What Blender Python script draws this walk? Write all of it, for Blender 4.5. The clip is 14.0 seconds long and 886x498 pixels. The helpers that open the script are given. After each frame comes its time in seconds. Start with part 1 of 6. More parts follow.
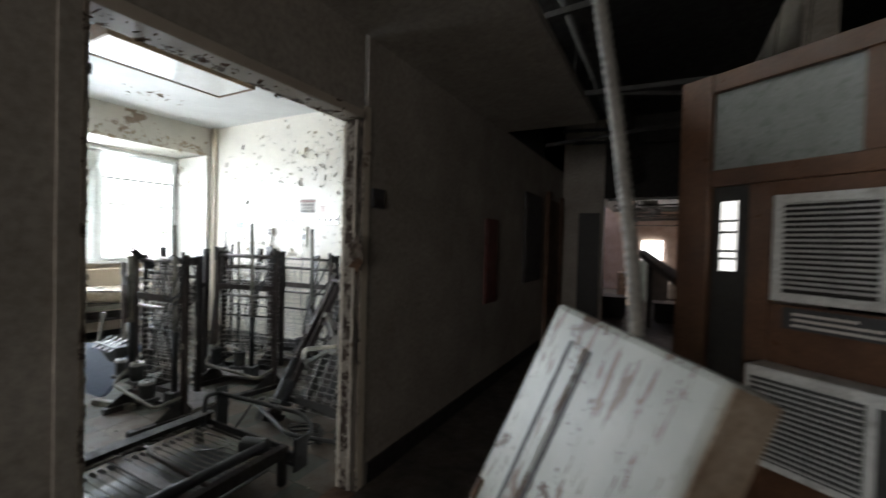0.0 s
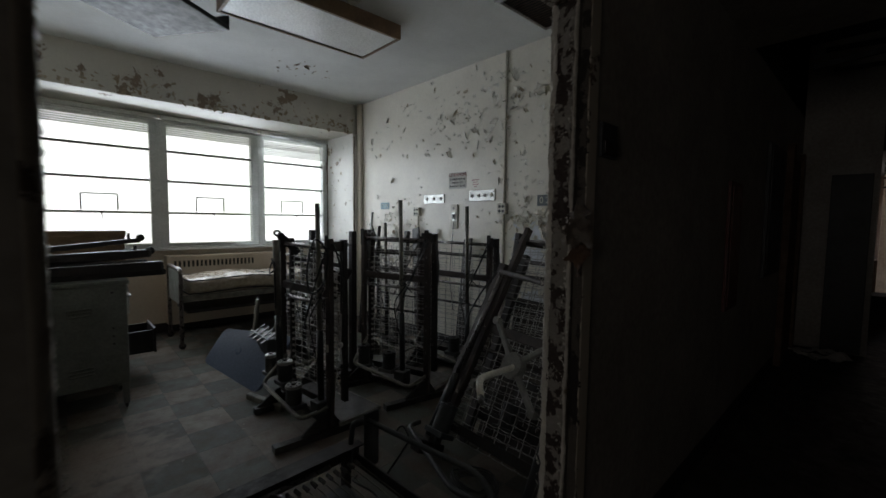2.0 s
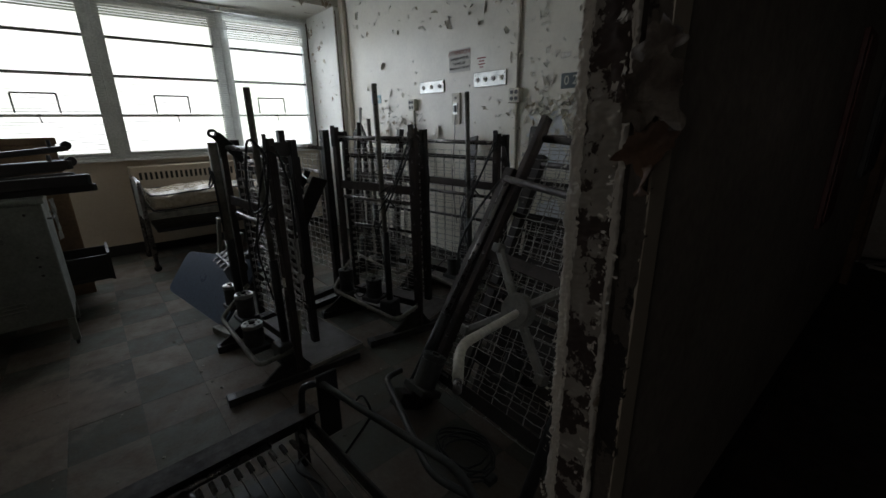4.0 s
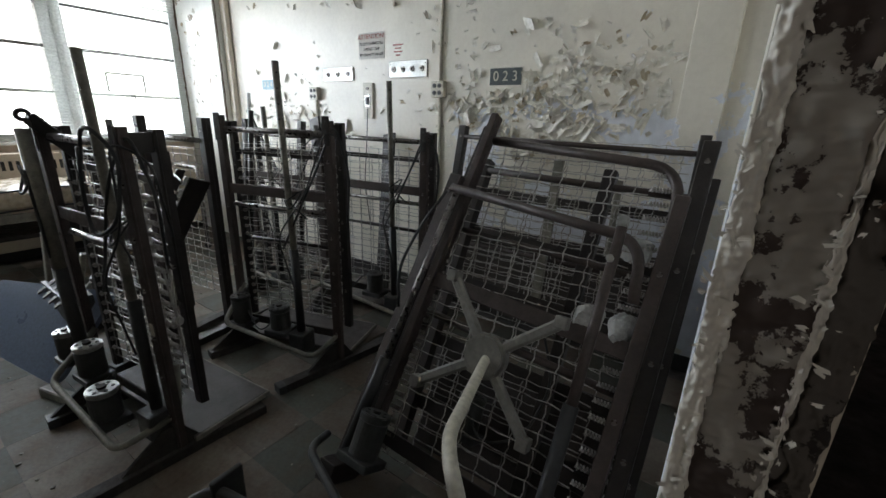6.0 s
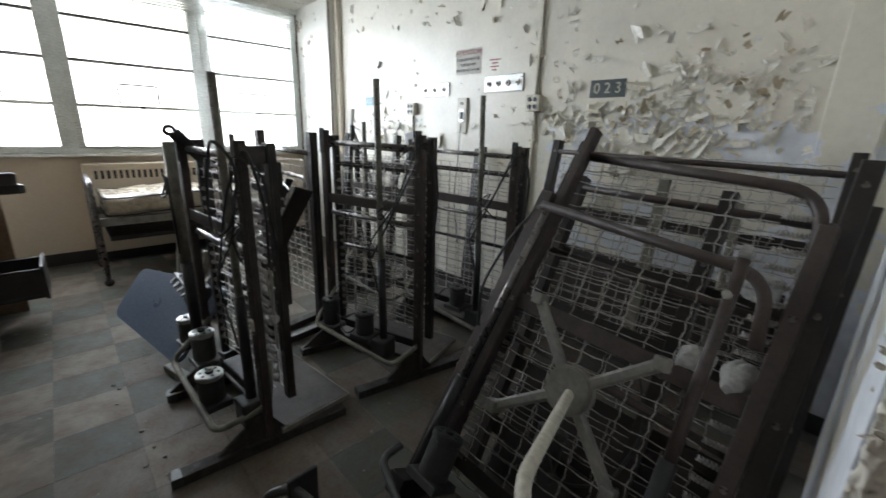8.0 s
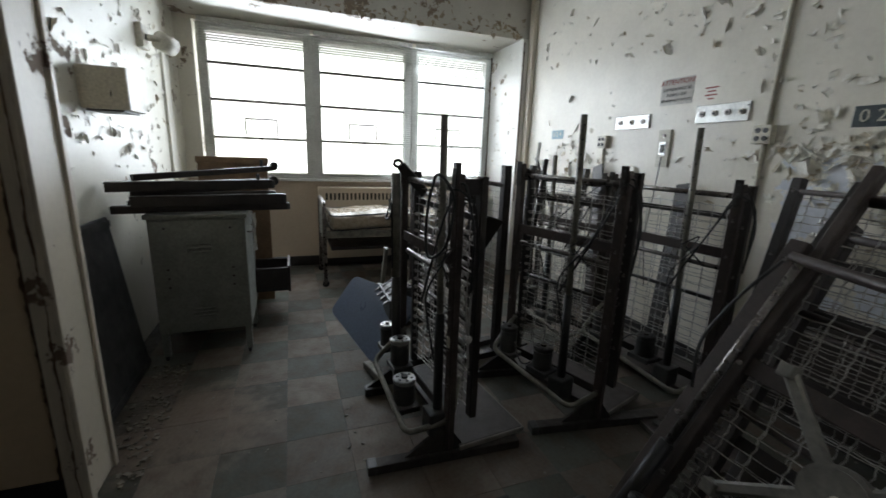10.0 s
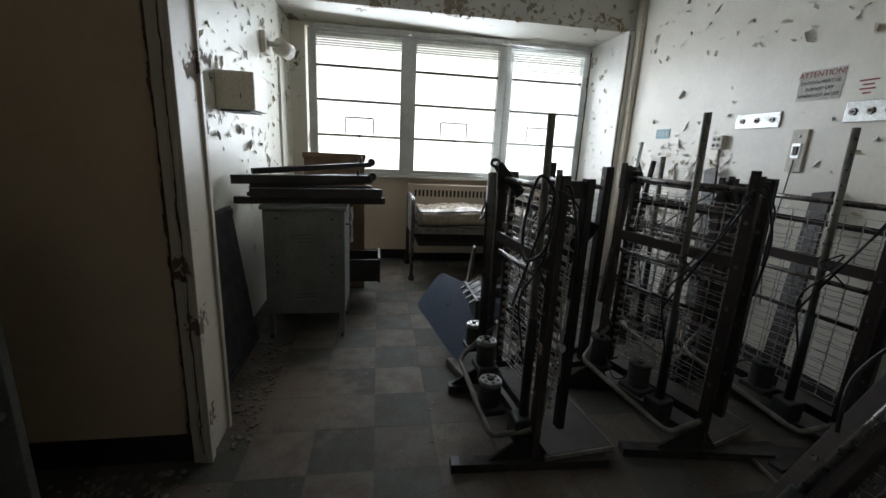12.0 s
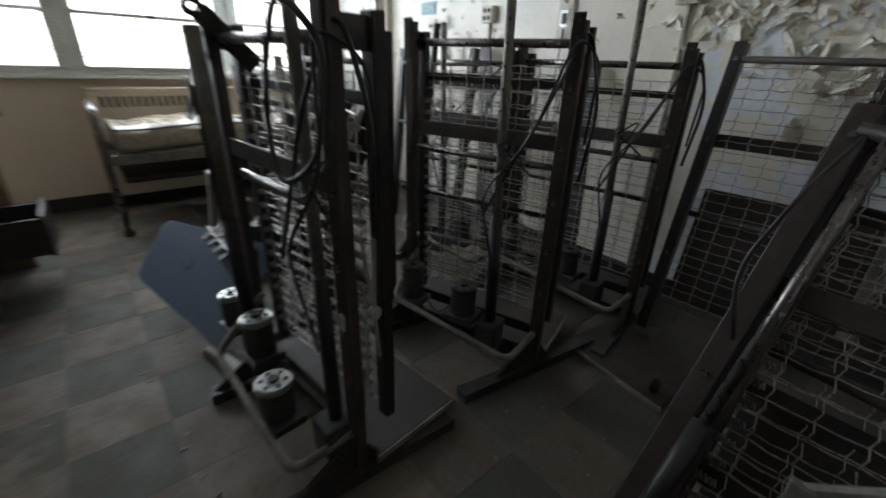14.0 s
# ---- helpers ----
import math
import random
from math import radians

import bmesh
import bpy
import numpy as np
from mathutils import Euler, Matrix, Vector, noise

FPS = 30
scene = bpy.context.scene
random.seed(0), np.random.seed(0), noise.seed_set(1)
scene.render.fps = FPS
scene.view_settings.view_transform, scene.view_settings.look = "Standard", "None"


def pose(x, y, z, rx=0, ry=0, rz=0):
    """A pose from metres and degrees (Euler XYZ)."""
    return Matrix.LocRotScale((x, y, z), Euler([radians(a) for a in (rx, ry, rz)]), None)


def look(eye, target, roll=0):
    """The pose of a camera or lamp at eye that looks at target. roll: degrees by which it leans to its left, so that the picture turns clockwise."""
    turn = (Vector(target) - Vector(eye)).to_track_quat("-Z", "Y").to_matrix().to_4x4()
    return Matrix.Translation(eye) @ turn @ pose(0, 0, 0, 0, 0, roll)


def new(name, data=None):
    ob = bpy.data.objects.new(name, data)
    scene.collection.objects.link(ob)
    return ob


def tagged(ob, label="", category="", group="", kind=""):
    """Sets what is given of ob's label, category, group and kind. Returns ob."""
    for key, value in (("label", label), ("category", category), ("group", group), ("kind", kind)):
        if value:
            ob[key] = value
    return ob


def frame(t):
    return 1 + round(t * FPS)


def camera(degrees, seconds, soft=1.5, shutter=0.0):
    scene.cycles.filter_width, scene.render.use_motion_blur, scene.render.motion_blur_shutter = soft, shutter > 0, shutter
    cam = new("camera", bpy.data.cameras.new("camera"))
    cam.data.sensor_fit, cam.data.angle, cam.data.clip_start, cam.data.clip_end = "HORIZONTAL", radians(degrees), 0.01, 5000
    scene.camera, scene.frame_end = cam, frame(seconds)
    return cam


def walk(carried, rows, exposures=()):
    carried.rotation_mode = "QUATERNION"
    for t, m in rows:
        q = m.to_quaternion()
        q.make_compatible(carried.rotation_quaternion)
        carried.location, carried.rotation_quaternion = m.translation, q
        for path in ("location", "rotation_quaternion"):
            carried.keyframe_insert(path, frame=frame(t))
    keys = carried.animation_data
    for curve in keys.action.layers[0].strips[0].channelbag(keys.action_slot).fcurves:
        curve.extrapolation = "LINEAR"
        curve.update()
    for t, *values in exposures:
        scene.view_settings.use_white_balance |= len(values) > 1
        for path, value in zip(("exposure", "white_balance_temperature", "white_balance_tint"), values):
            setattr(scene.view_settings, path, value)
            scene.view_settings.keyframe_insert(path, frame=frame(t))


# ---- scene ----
cam = camera(94.5, 14.0, shutter=0.5)
PATH = [
    (0, (3.757, -1.186, 1.513), (2.799, 0.569, 1.478), 1.6),
    (0.5, (3.529, -1.025, 1.485), (2.254, 0.514, 1.402), -0.6),
    (1, (3.339, -0.814, 1.511), (1.841, 0.508, 1.409), -0.3),
    (1.5, (3.176, -0.742, 1.455), (1.639, 0.527, 1.286), -1.0),
    (2, (2.855, -0.589, 1.478), (1.401, 0.777, 1.341), 0.7),
    (2.5, (2.702, -0.477, 1.505), (1.249, 0.884, 1.314), 2.0),
    (3, (2.588, -0.275, 1.452), (1.099, 0.984, 1.011), 1.4),
    (3.2, (2.55, -0.158, 1.44), (1.068, 1.088, 0.938), 0.4),
    (5.3, (2.149, 0.124, 1.388), (0.823, 1.466, 0.722), 0.2),
    (5.5, (2.07, 0.153, 1.403), (0.843, 1.603, 0.775), -0.0),
    (6, (2.03, 0.192, 1.406), (0.95, 1.762, 0.802), 1.9),
    (6.5, (2.056, 0.252, 1.401), (0.977, 1.829, 0.811), 1.4),
    (7, (2.047, 0.261, 1.399), (0.914, 1.795, 0.798), 1.6),
    (7.5, (2.024, 0.253, 1.402), (0.767, 1.688, 0.805), 1.8),
    (8, (2.001, 0.231, 1.409), (0.596, 1.541, 0.851), 1.8),
    (8.5, (1.976, 0.199, 1.422), (0.425, 1.349, 0.902), 1.3),
    (9, (1.958, 0.16, 1.431), (0.296, 1.154, 0.934), 1.3),
    (9.2, (1.95, 0.145, 1.42), (0.246, 1.077, 0.942), 1.5),
    (11.5, (1.887, 0.001, 1.428), (-0.024, 0.351, 0.955), 2.5),
    (12, (1.881, 0.003, 1.427), (-0.036, 0.322, 0.955), 2.8),
    (12.5, (1.885, 0.021, 1.383), (0.021, 0.46, 0.807), 0.5),
    (13, (1.94, 0.07, 1.366), (0.174, 0.808, 0.79), -1.2),
    (13.5, (1.615, 0.185, 1.335), (-0.037, 1.02, 0.579), -3.1),
    (14, (1.2, 0.31, 1.235), (-0.18, 1.507, 0.42), 1.9),
]
EXPOSURE = [(0, 1.65), (0.5, 1.2), (1, 0.55), (1.5, 0.02), (2, -0.55), (2.5, -1.05), (3, -1.15), (3.5, -1.0), (5.3, 0.45), (6, 0.85), (7, 1.06), (8, 1.08), (9, 0.68), (11.5, 0.18), (12.5, 0.12), (13.5, 0.28), (14, 0.58)]
walk(cam, [(t, look(eye, target, roll)) for t, eye, target, roll in PATH], EXPOSURE)

# ---------------------------------------------------------------- light
world = bpy.data.worlds.new("sky")
scene.world = world
world.use_nodes = True
sky = world.node_tree.nodes.new("ShaderNodeTexSky")
sky.sky_type = "NISHITA"
sky.sun_disc = False
sky.sun_elevation, sky.sun_rotation = radians(55), radians(90)
world.node_tree.nodes["Background"].inputs[1].default_value = 0.12
world.node_tree.links.new(sky.outputs[0], world.node_tree.nodes["Background"].inputs[0])
sun = new("sun", bpy.data.lights.new("sun", "SUN"))
sun.data.energy, sun.data.angle, sun.data.color = 3.0, radians(0.5), (1, 0.95, 0.87)
sun.matrix_world = look((6, 0, 9), (0, 0, 0))


def window_light(name, at, aim, w, h, power, color=(0.785, 0.88, 1.0)):
    lamp = new(name, bpy.data.lights.new(name, "AREA"))
    lamp.data.shape, lamp.data.size, lamp.data.size_y = "RECTANGLE", w, h
    lamp.data.energy, lamp.data.color = power, color
    lamp.matrix_world = look(at, aim)
    return lamp


window_light("window_daylight", (-3.26, 0.97, 1.9), (5, 2.2, 1.6), 3.35, 1.6, 68)
window_light("far_window_daylight", (3.3, 13.9, 2.0), (3.3, 8, 0.6), 2.0, 1.2, 10, (1, 0.86, 0.8))
window_light("corridor_window_daylight", (3.6, -5.8, 1.7), (3.3, 0, 1.5), 1.6, 1.4, 21, (1, 0.95, 0.92))

# ---------------------------------------------------------------- materials


def nodes_of(name, rough=0.6, metal=0.0):
    m = bpy.data.materials.new(name)
    m.use_nodes = True
    nt = m.node_tree
    b = nt.nodes["Principled BSDF"]
    b.inputs["Roughness"].default_value = rough
    b.inputs["Metallic"].default_value = metal
    return m, nt, b


def node(nt, kind, **values):
    n = nt.nodes.new(kind)
    for k, v in values.items():
        n.inputs[k].default_value = v
    return n


def noise_of(nt, scale, detail=4.0, rough=0.6, stretch=(1, 1, 1)):
    tc = nt.nodes.new("ShaderNodeTexCoord")
    mp = nt.nodes.new("ShaderNodeMapping")
    mp.inputs["Scale"].default_value = stretch
    nt.links.new(tc.outputs["Object"], mp.inputs["Vector"])
    n = node(nt, "ShaderNodeTexNoise", Scale=scale, Detail=detail, Roughness=rough)
    nt.links.new(mp.outputs[0], n.inputs["Vector"])
    return n.outputs["Fac"]


def ramp(nt, fac, stops):
    r = nt.nodes.new("ShaderNodeValToRGB")
    els = r.color_ramp.elements
    while len(els) < len(stops):
        els.new(0.5)
    for e, (p, c) in zip(els, stops):
        e.position, e.color = p, (*c, 1)
    nt.links.new(fac, r.inputs[0])
    return r.outputs[0]


def mix(nt, fac, a, b, mode="MIX"):
    m = nt.nodes.new("ShaderNodeMix")
    m.data_type, m.blend_type = "RGBA", mode
    for sock, val in ((m.inputs[0], fac), (m.inputs[6], a), (m.inputs[7], b)):
        if hasattr(val, "default_value"):
            nt.links.new(val, sock)
        elif isinstance(val, tuple):
            sock.default_value = (*val, 1)
        else:
            sock.default_value = val
    return m.outputs[2]


def bump(nt, b, height, strength=0.3, dist=0.01):
    n = node(nt, "ShaderNodeBump", Strength=strength, Distance=dist)
    nt.links.new(height, n.inputs["Height"])
    nt.links.new(n.outputs[0], b.inputs["Normal"])


def worn(name, base, dark, rough=0.55, metal=0.0, scale=6.0, fine=60.0, spread=(0.35, 0.7), strength=0.2):
    """A painted or bare surface with stains at two scales and a fine grain."""
    m, nt, b = nodes_of(name, rough, metal)
    big = ramp(nt, noise_of(nt, scale, 5), [(spread[0], dark), (spread[1], base)])
    small = ramp(nt, noise_of(nt, fine, 3), [(0.3, (0.72, 0.72, 0.72)), (0.65, (1, 1, 1))])
    nt.links.new(mix(nt, 1.0, big, small, "MULTIPLY"), b.inputs["Base Color"])
    rr = ramp(nt, noise_of(nt, scale * 3, 4), [(0.3, (rough * 0.7,) * 3), (0.7, (min(1, rough * 1.35),) * 3)])
    nt.links.new(rr, b.inputs["Roughness"])
    bump(nt, b, noise_of(nt, fine * 0.7, 4), strength, 0.003)
    return m


def peeling(name, paint, under, rough, cover, gloss_paint, scale=2.3, band=None):
    """Old gloss paint over plaster: flaked patches with raised rims."""
    m, nt, b = nodes_of(name, rough)
    patch = noise_of(nt, scale, 9, 0.68)
    region = noise_of(nt, scale * 0.4, 2, 0.5)
    add = nt.nodes.new("ShaderNodeMath")
    add.operation = "MULTIPLY_ADD"
    add.inputs[1].default_value = 0.55
    nt.links.new(region, add.inputs[0])
    nt.links.new(patch, add.inputs[2])
    fac = add.outputs[0]
    if band:
        xyz = nt.nodes.new("ShaderNodeSeparateXYZ")
        nt.links.new(nt.nodes.new("ShaderNodeNewGeometry").outputs["Position"], xyz.inputs[0])
        for axis, lo, hi in band:
            edge = node(nt, "ShaderNodeMapRange")
            edge.inputs["From Min"].default_value, edge.inputs["From Max"].default_value = lo, hi
            edge.inputs["To Min"].default_value, edge.inputs["To Max"].default_value = -0.13, 0.06
            nt.links.new(xyz.outputs[axis], edge.inputs["Value"])
            more = nt.nodes.new("ShaderNodeMath")
            more.operation = "ADD"
            nt.links.new(fac, more.inputs[0])
            nt.links.new(edge.outputs[0], more.inputs[1])
            fac = more.outputs[0]
    mask = ramp(nt, fac, [(cover, (0, 0, 0)), (cover + 0.012, (1, 1, 1))])
    tone = ramp(nt, noise_of(nt, 1.4, 4), [(0.3, tuple(c * 0.82 for c in paint)), (0.7, paint)])
    dirt = ramp(nt, noise_of(nt, 38, 4), [(0.28, (0.94, 0.935, 0.925)), (0.6, (1, 1, 1))])
    top = mix(nt, 1.0, tone, dirt, "MULTIPLY")
    low = ramp(nt, noise_of(nt, 17, 5), [(0.3, tuple(c * 0.82 for c in under)), (0.7, under)])
    nt.links.new(mix(nt, mask, top, low), b.inputs["Base Color"])
    nt.links.new(mix(nt, mask, (gloss_paint,) * 3, (0.85,) * 3), b.inputs["Roughness"])
    inv = nt.nodes.new("ShaderNodeInvert")
    nt.links.new(mask, inv.inputs["Color"])
    bump(nt, b, inv.outputs[0], 0.6, 0.006)
    return m


PLASTER = peeling("peeling_cream_paint", (0.85, 0.8, 0.7), (0.8, 0.82, 0.87), 0.45, 0.89, 0.28, 2.6, (("X", -0.3, 0.5), ("Z", 1.8, 1.45)))
PLASTER_BAD = peeling("badly_peeling_paint", (0.8, 0.77, 0.67), (0.22, 0.17, 0.125), 0.6, 0.9, 0.35, 5.0)
# Brown stains, plus a base darkened because little skylight reaches the soffit.
BULK = peeling("stained_shaded_bulkhead_paint", (0.64, 0.61, 0.54), (0.26, 0.2, 0.15), 0.7, 0.905, 0.55, 4.0)
PLASTER_MILD = peeling("chipped_white_paint", (0.8, 0.78, 0.72), (0.34, 0.28, 0.21), 0.6, 0.945, 0.4, 4.5)
CEIL = peeling("ceiling_paint", (0.72, 0.72, 0.7), (0.5, 0.48, 0.44), 0.7, 1.0, 0.65)
WALLTAN = peeling("beige_dado_paint", (0.6, 0.505, 0.395), (0.34, 0.28, 0.22), 0.6, 1.0, 0.5, 3.2)
TAN = peeling("tan_wall_paint", (0.63, 0.49, 0.33), (0.3, 0.25, 0.2), 0.6, 1.0, 0.5, 3.2)
CORR = worn("corridor_wall_paint", (0.44, 0.4, 0.345), (0.32, 0.285, 0.24), 0.6, 0, 2, 30)
CORR_FLOOR = worn("corridor_floor_grime", (0.1, 0.085, 0.07), (0.04, 0.035, 0.03), 0.75, 0, 4, 40, strength=0.6)
COVE = worn("black_vinyl_base", (0.02, 0.02, 0.02), (0.035, 0.03, 0.028), 0.45)
GROUT = worn("floor_screed", (0.09, 0.085, 0.075), (0.05, 0.045, 0.04), 0.8)
FRAME = worn("window_frame_paint", (0.82, 0.82, 0.8), (0.68, 0.68, 0.65), 0.45)
BLIND = worn("blind_slat_enamel", (0.72, 0.73, 0.7), (0.6, 0.6, 0.56), 0.4)
BROWN = worn("brown_enamel_steel", (0.082, 0.06, 0.053), (0.05, 0.037, 0.032), 0.5, 0.1, 9, 90)
DUSTY = worn("dusty_brown_steel", (0.058, 0.049, 0.043), (0.032, 0.027, 0.024), 0.8, 0.0, 9, 90)
DARKBROWN = worn("dark_brown_steel", (0.046, 0.037, 0.033), (0.026, 0.021, 0.019), 0.42, 0.2, 9, 90)
SLATE = worn("slate_blue_steel", (0.058, 0.058, 0.058), (0.036, 0.036, 0.035), 0.62, 0.1, 3, 60)
OLIVE = worn("dull_galvanised_tube", (0.3, 0.285, 0.235), (0.14, 0.13, 0.105), 0.45, 0.1, 12, 90)
TUBE = worn("dull_chrome_tube", (0.3, 0.28, 0.27), (0.16, 0.14, 0.13), 0.3, 0.85, 14, 80)
WIRE = worn("spring_wire", (0.68, 0.67, 0.65), (0.3, 0.27, 0.24), 0.34, 0.6, 30, 120)
BLACK = worn("black_rubber_plastic", (0.016, 0.016, 0.017), (0.03, 0.029, 0.028), 0.45)
SILVER = worn("cast_alloy", (0.62, 0.62, 0.6), (0.4, 0.4, 0.38), 0.35, 0.8)
CAN = worn("grey_motor_can", (0.09, 0.092, 0.088), (0.05, 0.05, 0.048), 0.45, 0.3)
BOARD = worn("brown_laminate_board", (0.068, 0.055, 0.048), (0.042, 0.034, 0.03), 0.5, 0, 5, 70)
EDGE = worn("board_edge", (0.38, 0.35, 0.3), (0.2, 0.18, 0.15), 0.7)
BLUE = worn("blue_grey_laminate", (0.13, 0.16, 0.225), (0.124, 0.152, 0.212), 0.34, 0, 1.5, 70, strength=0.04)
LOCKER = worn("grey_green_locker_paint", (0.24, 0.255, 0.228), (0.175, 0.185, 0.165), 0.42, 0.1, 5, 60)
WHITE = worn("chipped_white_enamel", (0.7, 0.71, 0.68), (0.4, 0.4, 0.37), 0.45, 0, 9, 60, (0.3, 0.48))


def chipped(name, paint, bare, stretch, amount):
    """White enamel with scratches and flaked streaks down to brown metal."""
    m, nt, b = nodes_of(name, 0.42)
    tone = ramp(nt, noise_of(nt, 3.5, 5), [(0.3, tuple(c * 0.72 for c in paint)), (0.65, paint)])
    streak = ramp(nt, noise_of(nt, 26, 8, 0.7, stretch), [(amount, (0, 0, 0)), (amount + 0.03, (1, 1, 1))])
    spots = ramp(nt, noise_of(nt, 9, 9, 0.75), [(amount + 0.03, (0, 0, 0)), (amount + 0.05, (1, 1, 1))])
    nt.links.new(mix(nt, spots, mix(nt, streak, tone, tuple(c * 1.6 for c in bare)), bare), b.inputs["Base Color"])
    bump(nt, b, noise_of(nt, 40, 4), 0.15, 0.003)
    return m


CHIPPED = chipped("chipped_streaked_enamel", (0.47, 0.49, 0.445), (0.1, 0.07, 0.05), (1, 1, 0.16), 0.55)
SIDEPANEL = worn("scuffed_tan_edge", (0.46, 0.38, 0.29), (0.26, 0.19, 0.13), 0.6, 0, 7, 60)
ARMGREY = worn("dull_grey_casting", (0.26, 0.25, 0.22), (0.17, 0.16, 0.14), 0.5, 0.1)
IVORY = worn("ivory_plastic", (0.68, 0.64, 0.53), (0.58, 0.54, 0.44), 0.4)
PAPER = worn("aged_paper", (0.7, 0.67, 0.62), (0.6, 0.57, 0.51), 0.8)
INK = worn("dark_ink", (0.06, 0.06, 0.065), (0.05, 0.05, 0.05), 0.6)
RED = worn("faded_red_ink", (0.4, 0.08, 0.06), (0.3, 0.06, 0.05), 0.6)
PLATE = worn("slate_blue_sign", (0.075, 0.095, 0.1), (0.055, 0.07, 0.075), 0.4)
PALEBLUE = worn("pale_blue_sign", (0.28, 0.45, 0.52), (0.24, 0.38, 0.44), 0.5)
VINYL = worn("wrinkled_tan_vinyl", (0.56, 0.48, 0.37), (0.42, 0.34, 0.25), 0.26, 0, 6, 30)
WOOD = worn("varnished_oak", (0.165, 0.082, 0.044), (0.095, 0.046, 0.025), 0.38, 0, 5, 60)
FROST = worn("frosted_panel", (0.28, 0.3, 0.285), (0.22, 0.24, 0.225), 0.3)
RUST = worn("rusted_steel_frame", (0.2, 0.12, 0.075), (0.09, 0.05, 0.03), 0.75, 0.2, 8, 60)
JAMB = peeling("peeling_jamb_paint", (0.55, 0.48, 0.39), (0.14, 0.1, 0.075), 0.6, 0.86, 0.5, 7.0)
PALEJAMB = peeling("cream_jamb_paint", (0.64, 0.57, 0.46), (0.2, 0.14, 0.1), 0.5, 0.93, 0.4, 5.0)
def flake_material():
    """Loose paint: cream faces, some chips turned to their stained tan backs."""
    m, nt, b = nodes_of("paint_flake", 0.5)
    geo = nt.nodes.new("ShaderNodeNewGeometry")
    tone = ramp(nt, geo.outputs["Random Per Island"], [(0.0, (0.86, 0.83, 0.76)), (0.84, (0.82, 0.79, 0.71)), (0.88, (0.6, 0.53, 0.4)), (1.0, (0.4, 0.32, 0.21))])
    dirt = ramp(nt, noise_of(nt, 45, 4), [(0.3, (0.76, 0.74, 0.7)), (0.62, (1, 1, 1))])
    nt.links.new(mix(nt, 1.0, tone, dirt, "MULTIPLY"), b.inputs["Base Color"])
    bump(nt, b, noise_of(nt, 70, 3), 0.2, 0.003)
    return m


FLAKE = flake_material()
CREAMFLAKE = worn("rust_stained_flake", (0.5, 0.44, 0.34), (0.3, 0.22, 0.14), 0.7)
PINK = worn("faded_pink_plaster", (0.5, 0.38, 0.32), (0.3, 0.21, 0.17), 0.8, 0, 2, 30)
PEACH = worn("pale_peach_board", (0.66, 0.52, 0.42), (0.5, 0.36, 0.28), 0.8, 0, 3, 30)
# Near-black colour carries the shade of the unlit ceiling void and recesses.
VOID = worn("unlit_black", (0.03, 0.028, 0.025), (0.02, 0.018, 0.016), 0.9)
DARKDOOR = worn("dark_door_paint", (0.03, 0.028, 0.026), (0.022, 0.02, 0.018), 0.5)
DEEPRED = worn("dark_red_paint", (0.14, 0.025, 0.018), (0.08, 0.018, 0.014), 0.5)
PLASTICBAG = worn("clear_wrap", (0.6, 0.6, 0.58), (0.45, 0.45, 0.43), 0.2)
CLOTH = worn("grey_white_cloth", (0.55, 0.54, 0.5), (0.4, 0.38, 0.34), 0.85)
DEBRIS = worn("plaster_debris", (0.3, 0.27, 0.22), (0.14, 0.12, 0.1), 0.85)
LAMPGLASS = worn("prismatic_diffuser", (0.86, 0.86, 0.84), (0.8, 0.79, 0.76), 0.2)
LAMPWOOD = worn("brown_lamp_trim", (0.24, 0.15, 0.085), (0.16, 0.1, 0.055), 0.5)


def tile_material(name, a, b2, stain):
    m, nt, b = nodes_of(name, 0.45)
    info = nt.nodes.new("ShaderNodeObjectInfo")
    base = ramp(nt, info.outputs["Random"], [(0.0, a), (1.0, b2)])
    tc = nt.nodes.new("ShaderNodeTexCoord")
    geo = nt.nodes.new("ShaderNodeNewGeometry")
    n1 = node(nt, "ShaderNodeTexNoise", Scale=7.0, Detail=6.0, Roughness=0.65)
    n2 = node(nt, "ShaderNodeTexNoise", Scale=55.0, Detail=4.0, Roughness=0.6)
    for n in (n1, n2):
        nt.links.new(geo.outputs["Position"], n.inputs["Vector"])
    dirty = mix(nt, ramp(nt, n1.outputs["Fac"], [(0.42, (0, 0, 0)), (0.72, (0.75, 0.75, 0.75))]), base, stain)
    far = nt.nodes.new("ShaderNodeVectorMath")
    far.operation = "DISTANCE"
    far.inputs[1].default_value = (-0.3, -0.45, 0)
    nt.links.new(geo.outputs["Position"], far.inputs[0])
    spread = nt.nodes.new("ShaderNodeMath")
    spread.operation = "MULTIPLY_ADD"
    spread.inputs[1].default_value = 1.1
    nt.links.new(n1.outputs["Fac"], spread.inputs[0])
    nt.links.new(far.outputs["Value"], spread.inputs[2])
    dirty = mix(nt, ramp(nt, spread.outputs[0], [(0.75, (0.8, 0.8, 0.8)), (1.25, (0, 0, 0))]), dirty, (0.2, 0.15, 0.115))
    grain = ramp(nt, n2.outputs["Fac"], [(0.3, (0.78, 0.78, 0.78)), (0.62, (1, 1, 1))])
    nt.links.new(mix(nt, 1.0, dirty, grain, "MULTIPLY"), b.inputs["Base Color"])
    nt.links.new(ramp(nt, n1.outputs["Fac"], [(0.3, (0.5,) * 3), (0.7, (0.85,) * 3)]), b.inputs["Roughness"])
    b.inputs["Specular IOR Level"].default_value = 0.3
    bump(nt, b, n2.outputs["Fac"], 0.12, 0.002)
    return m


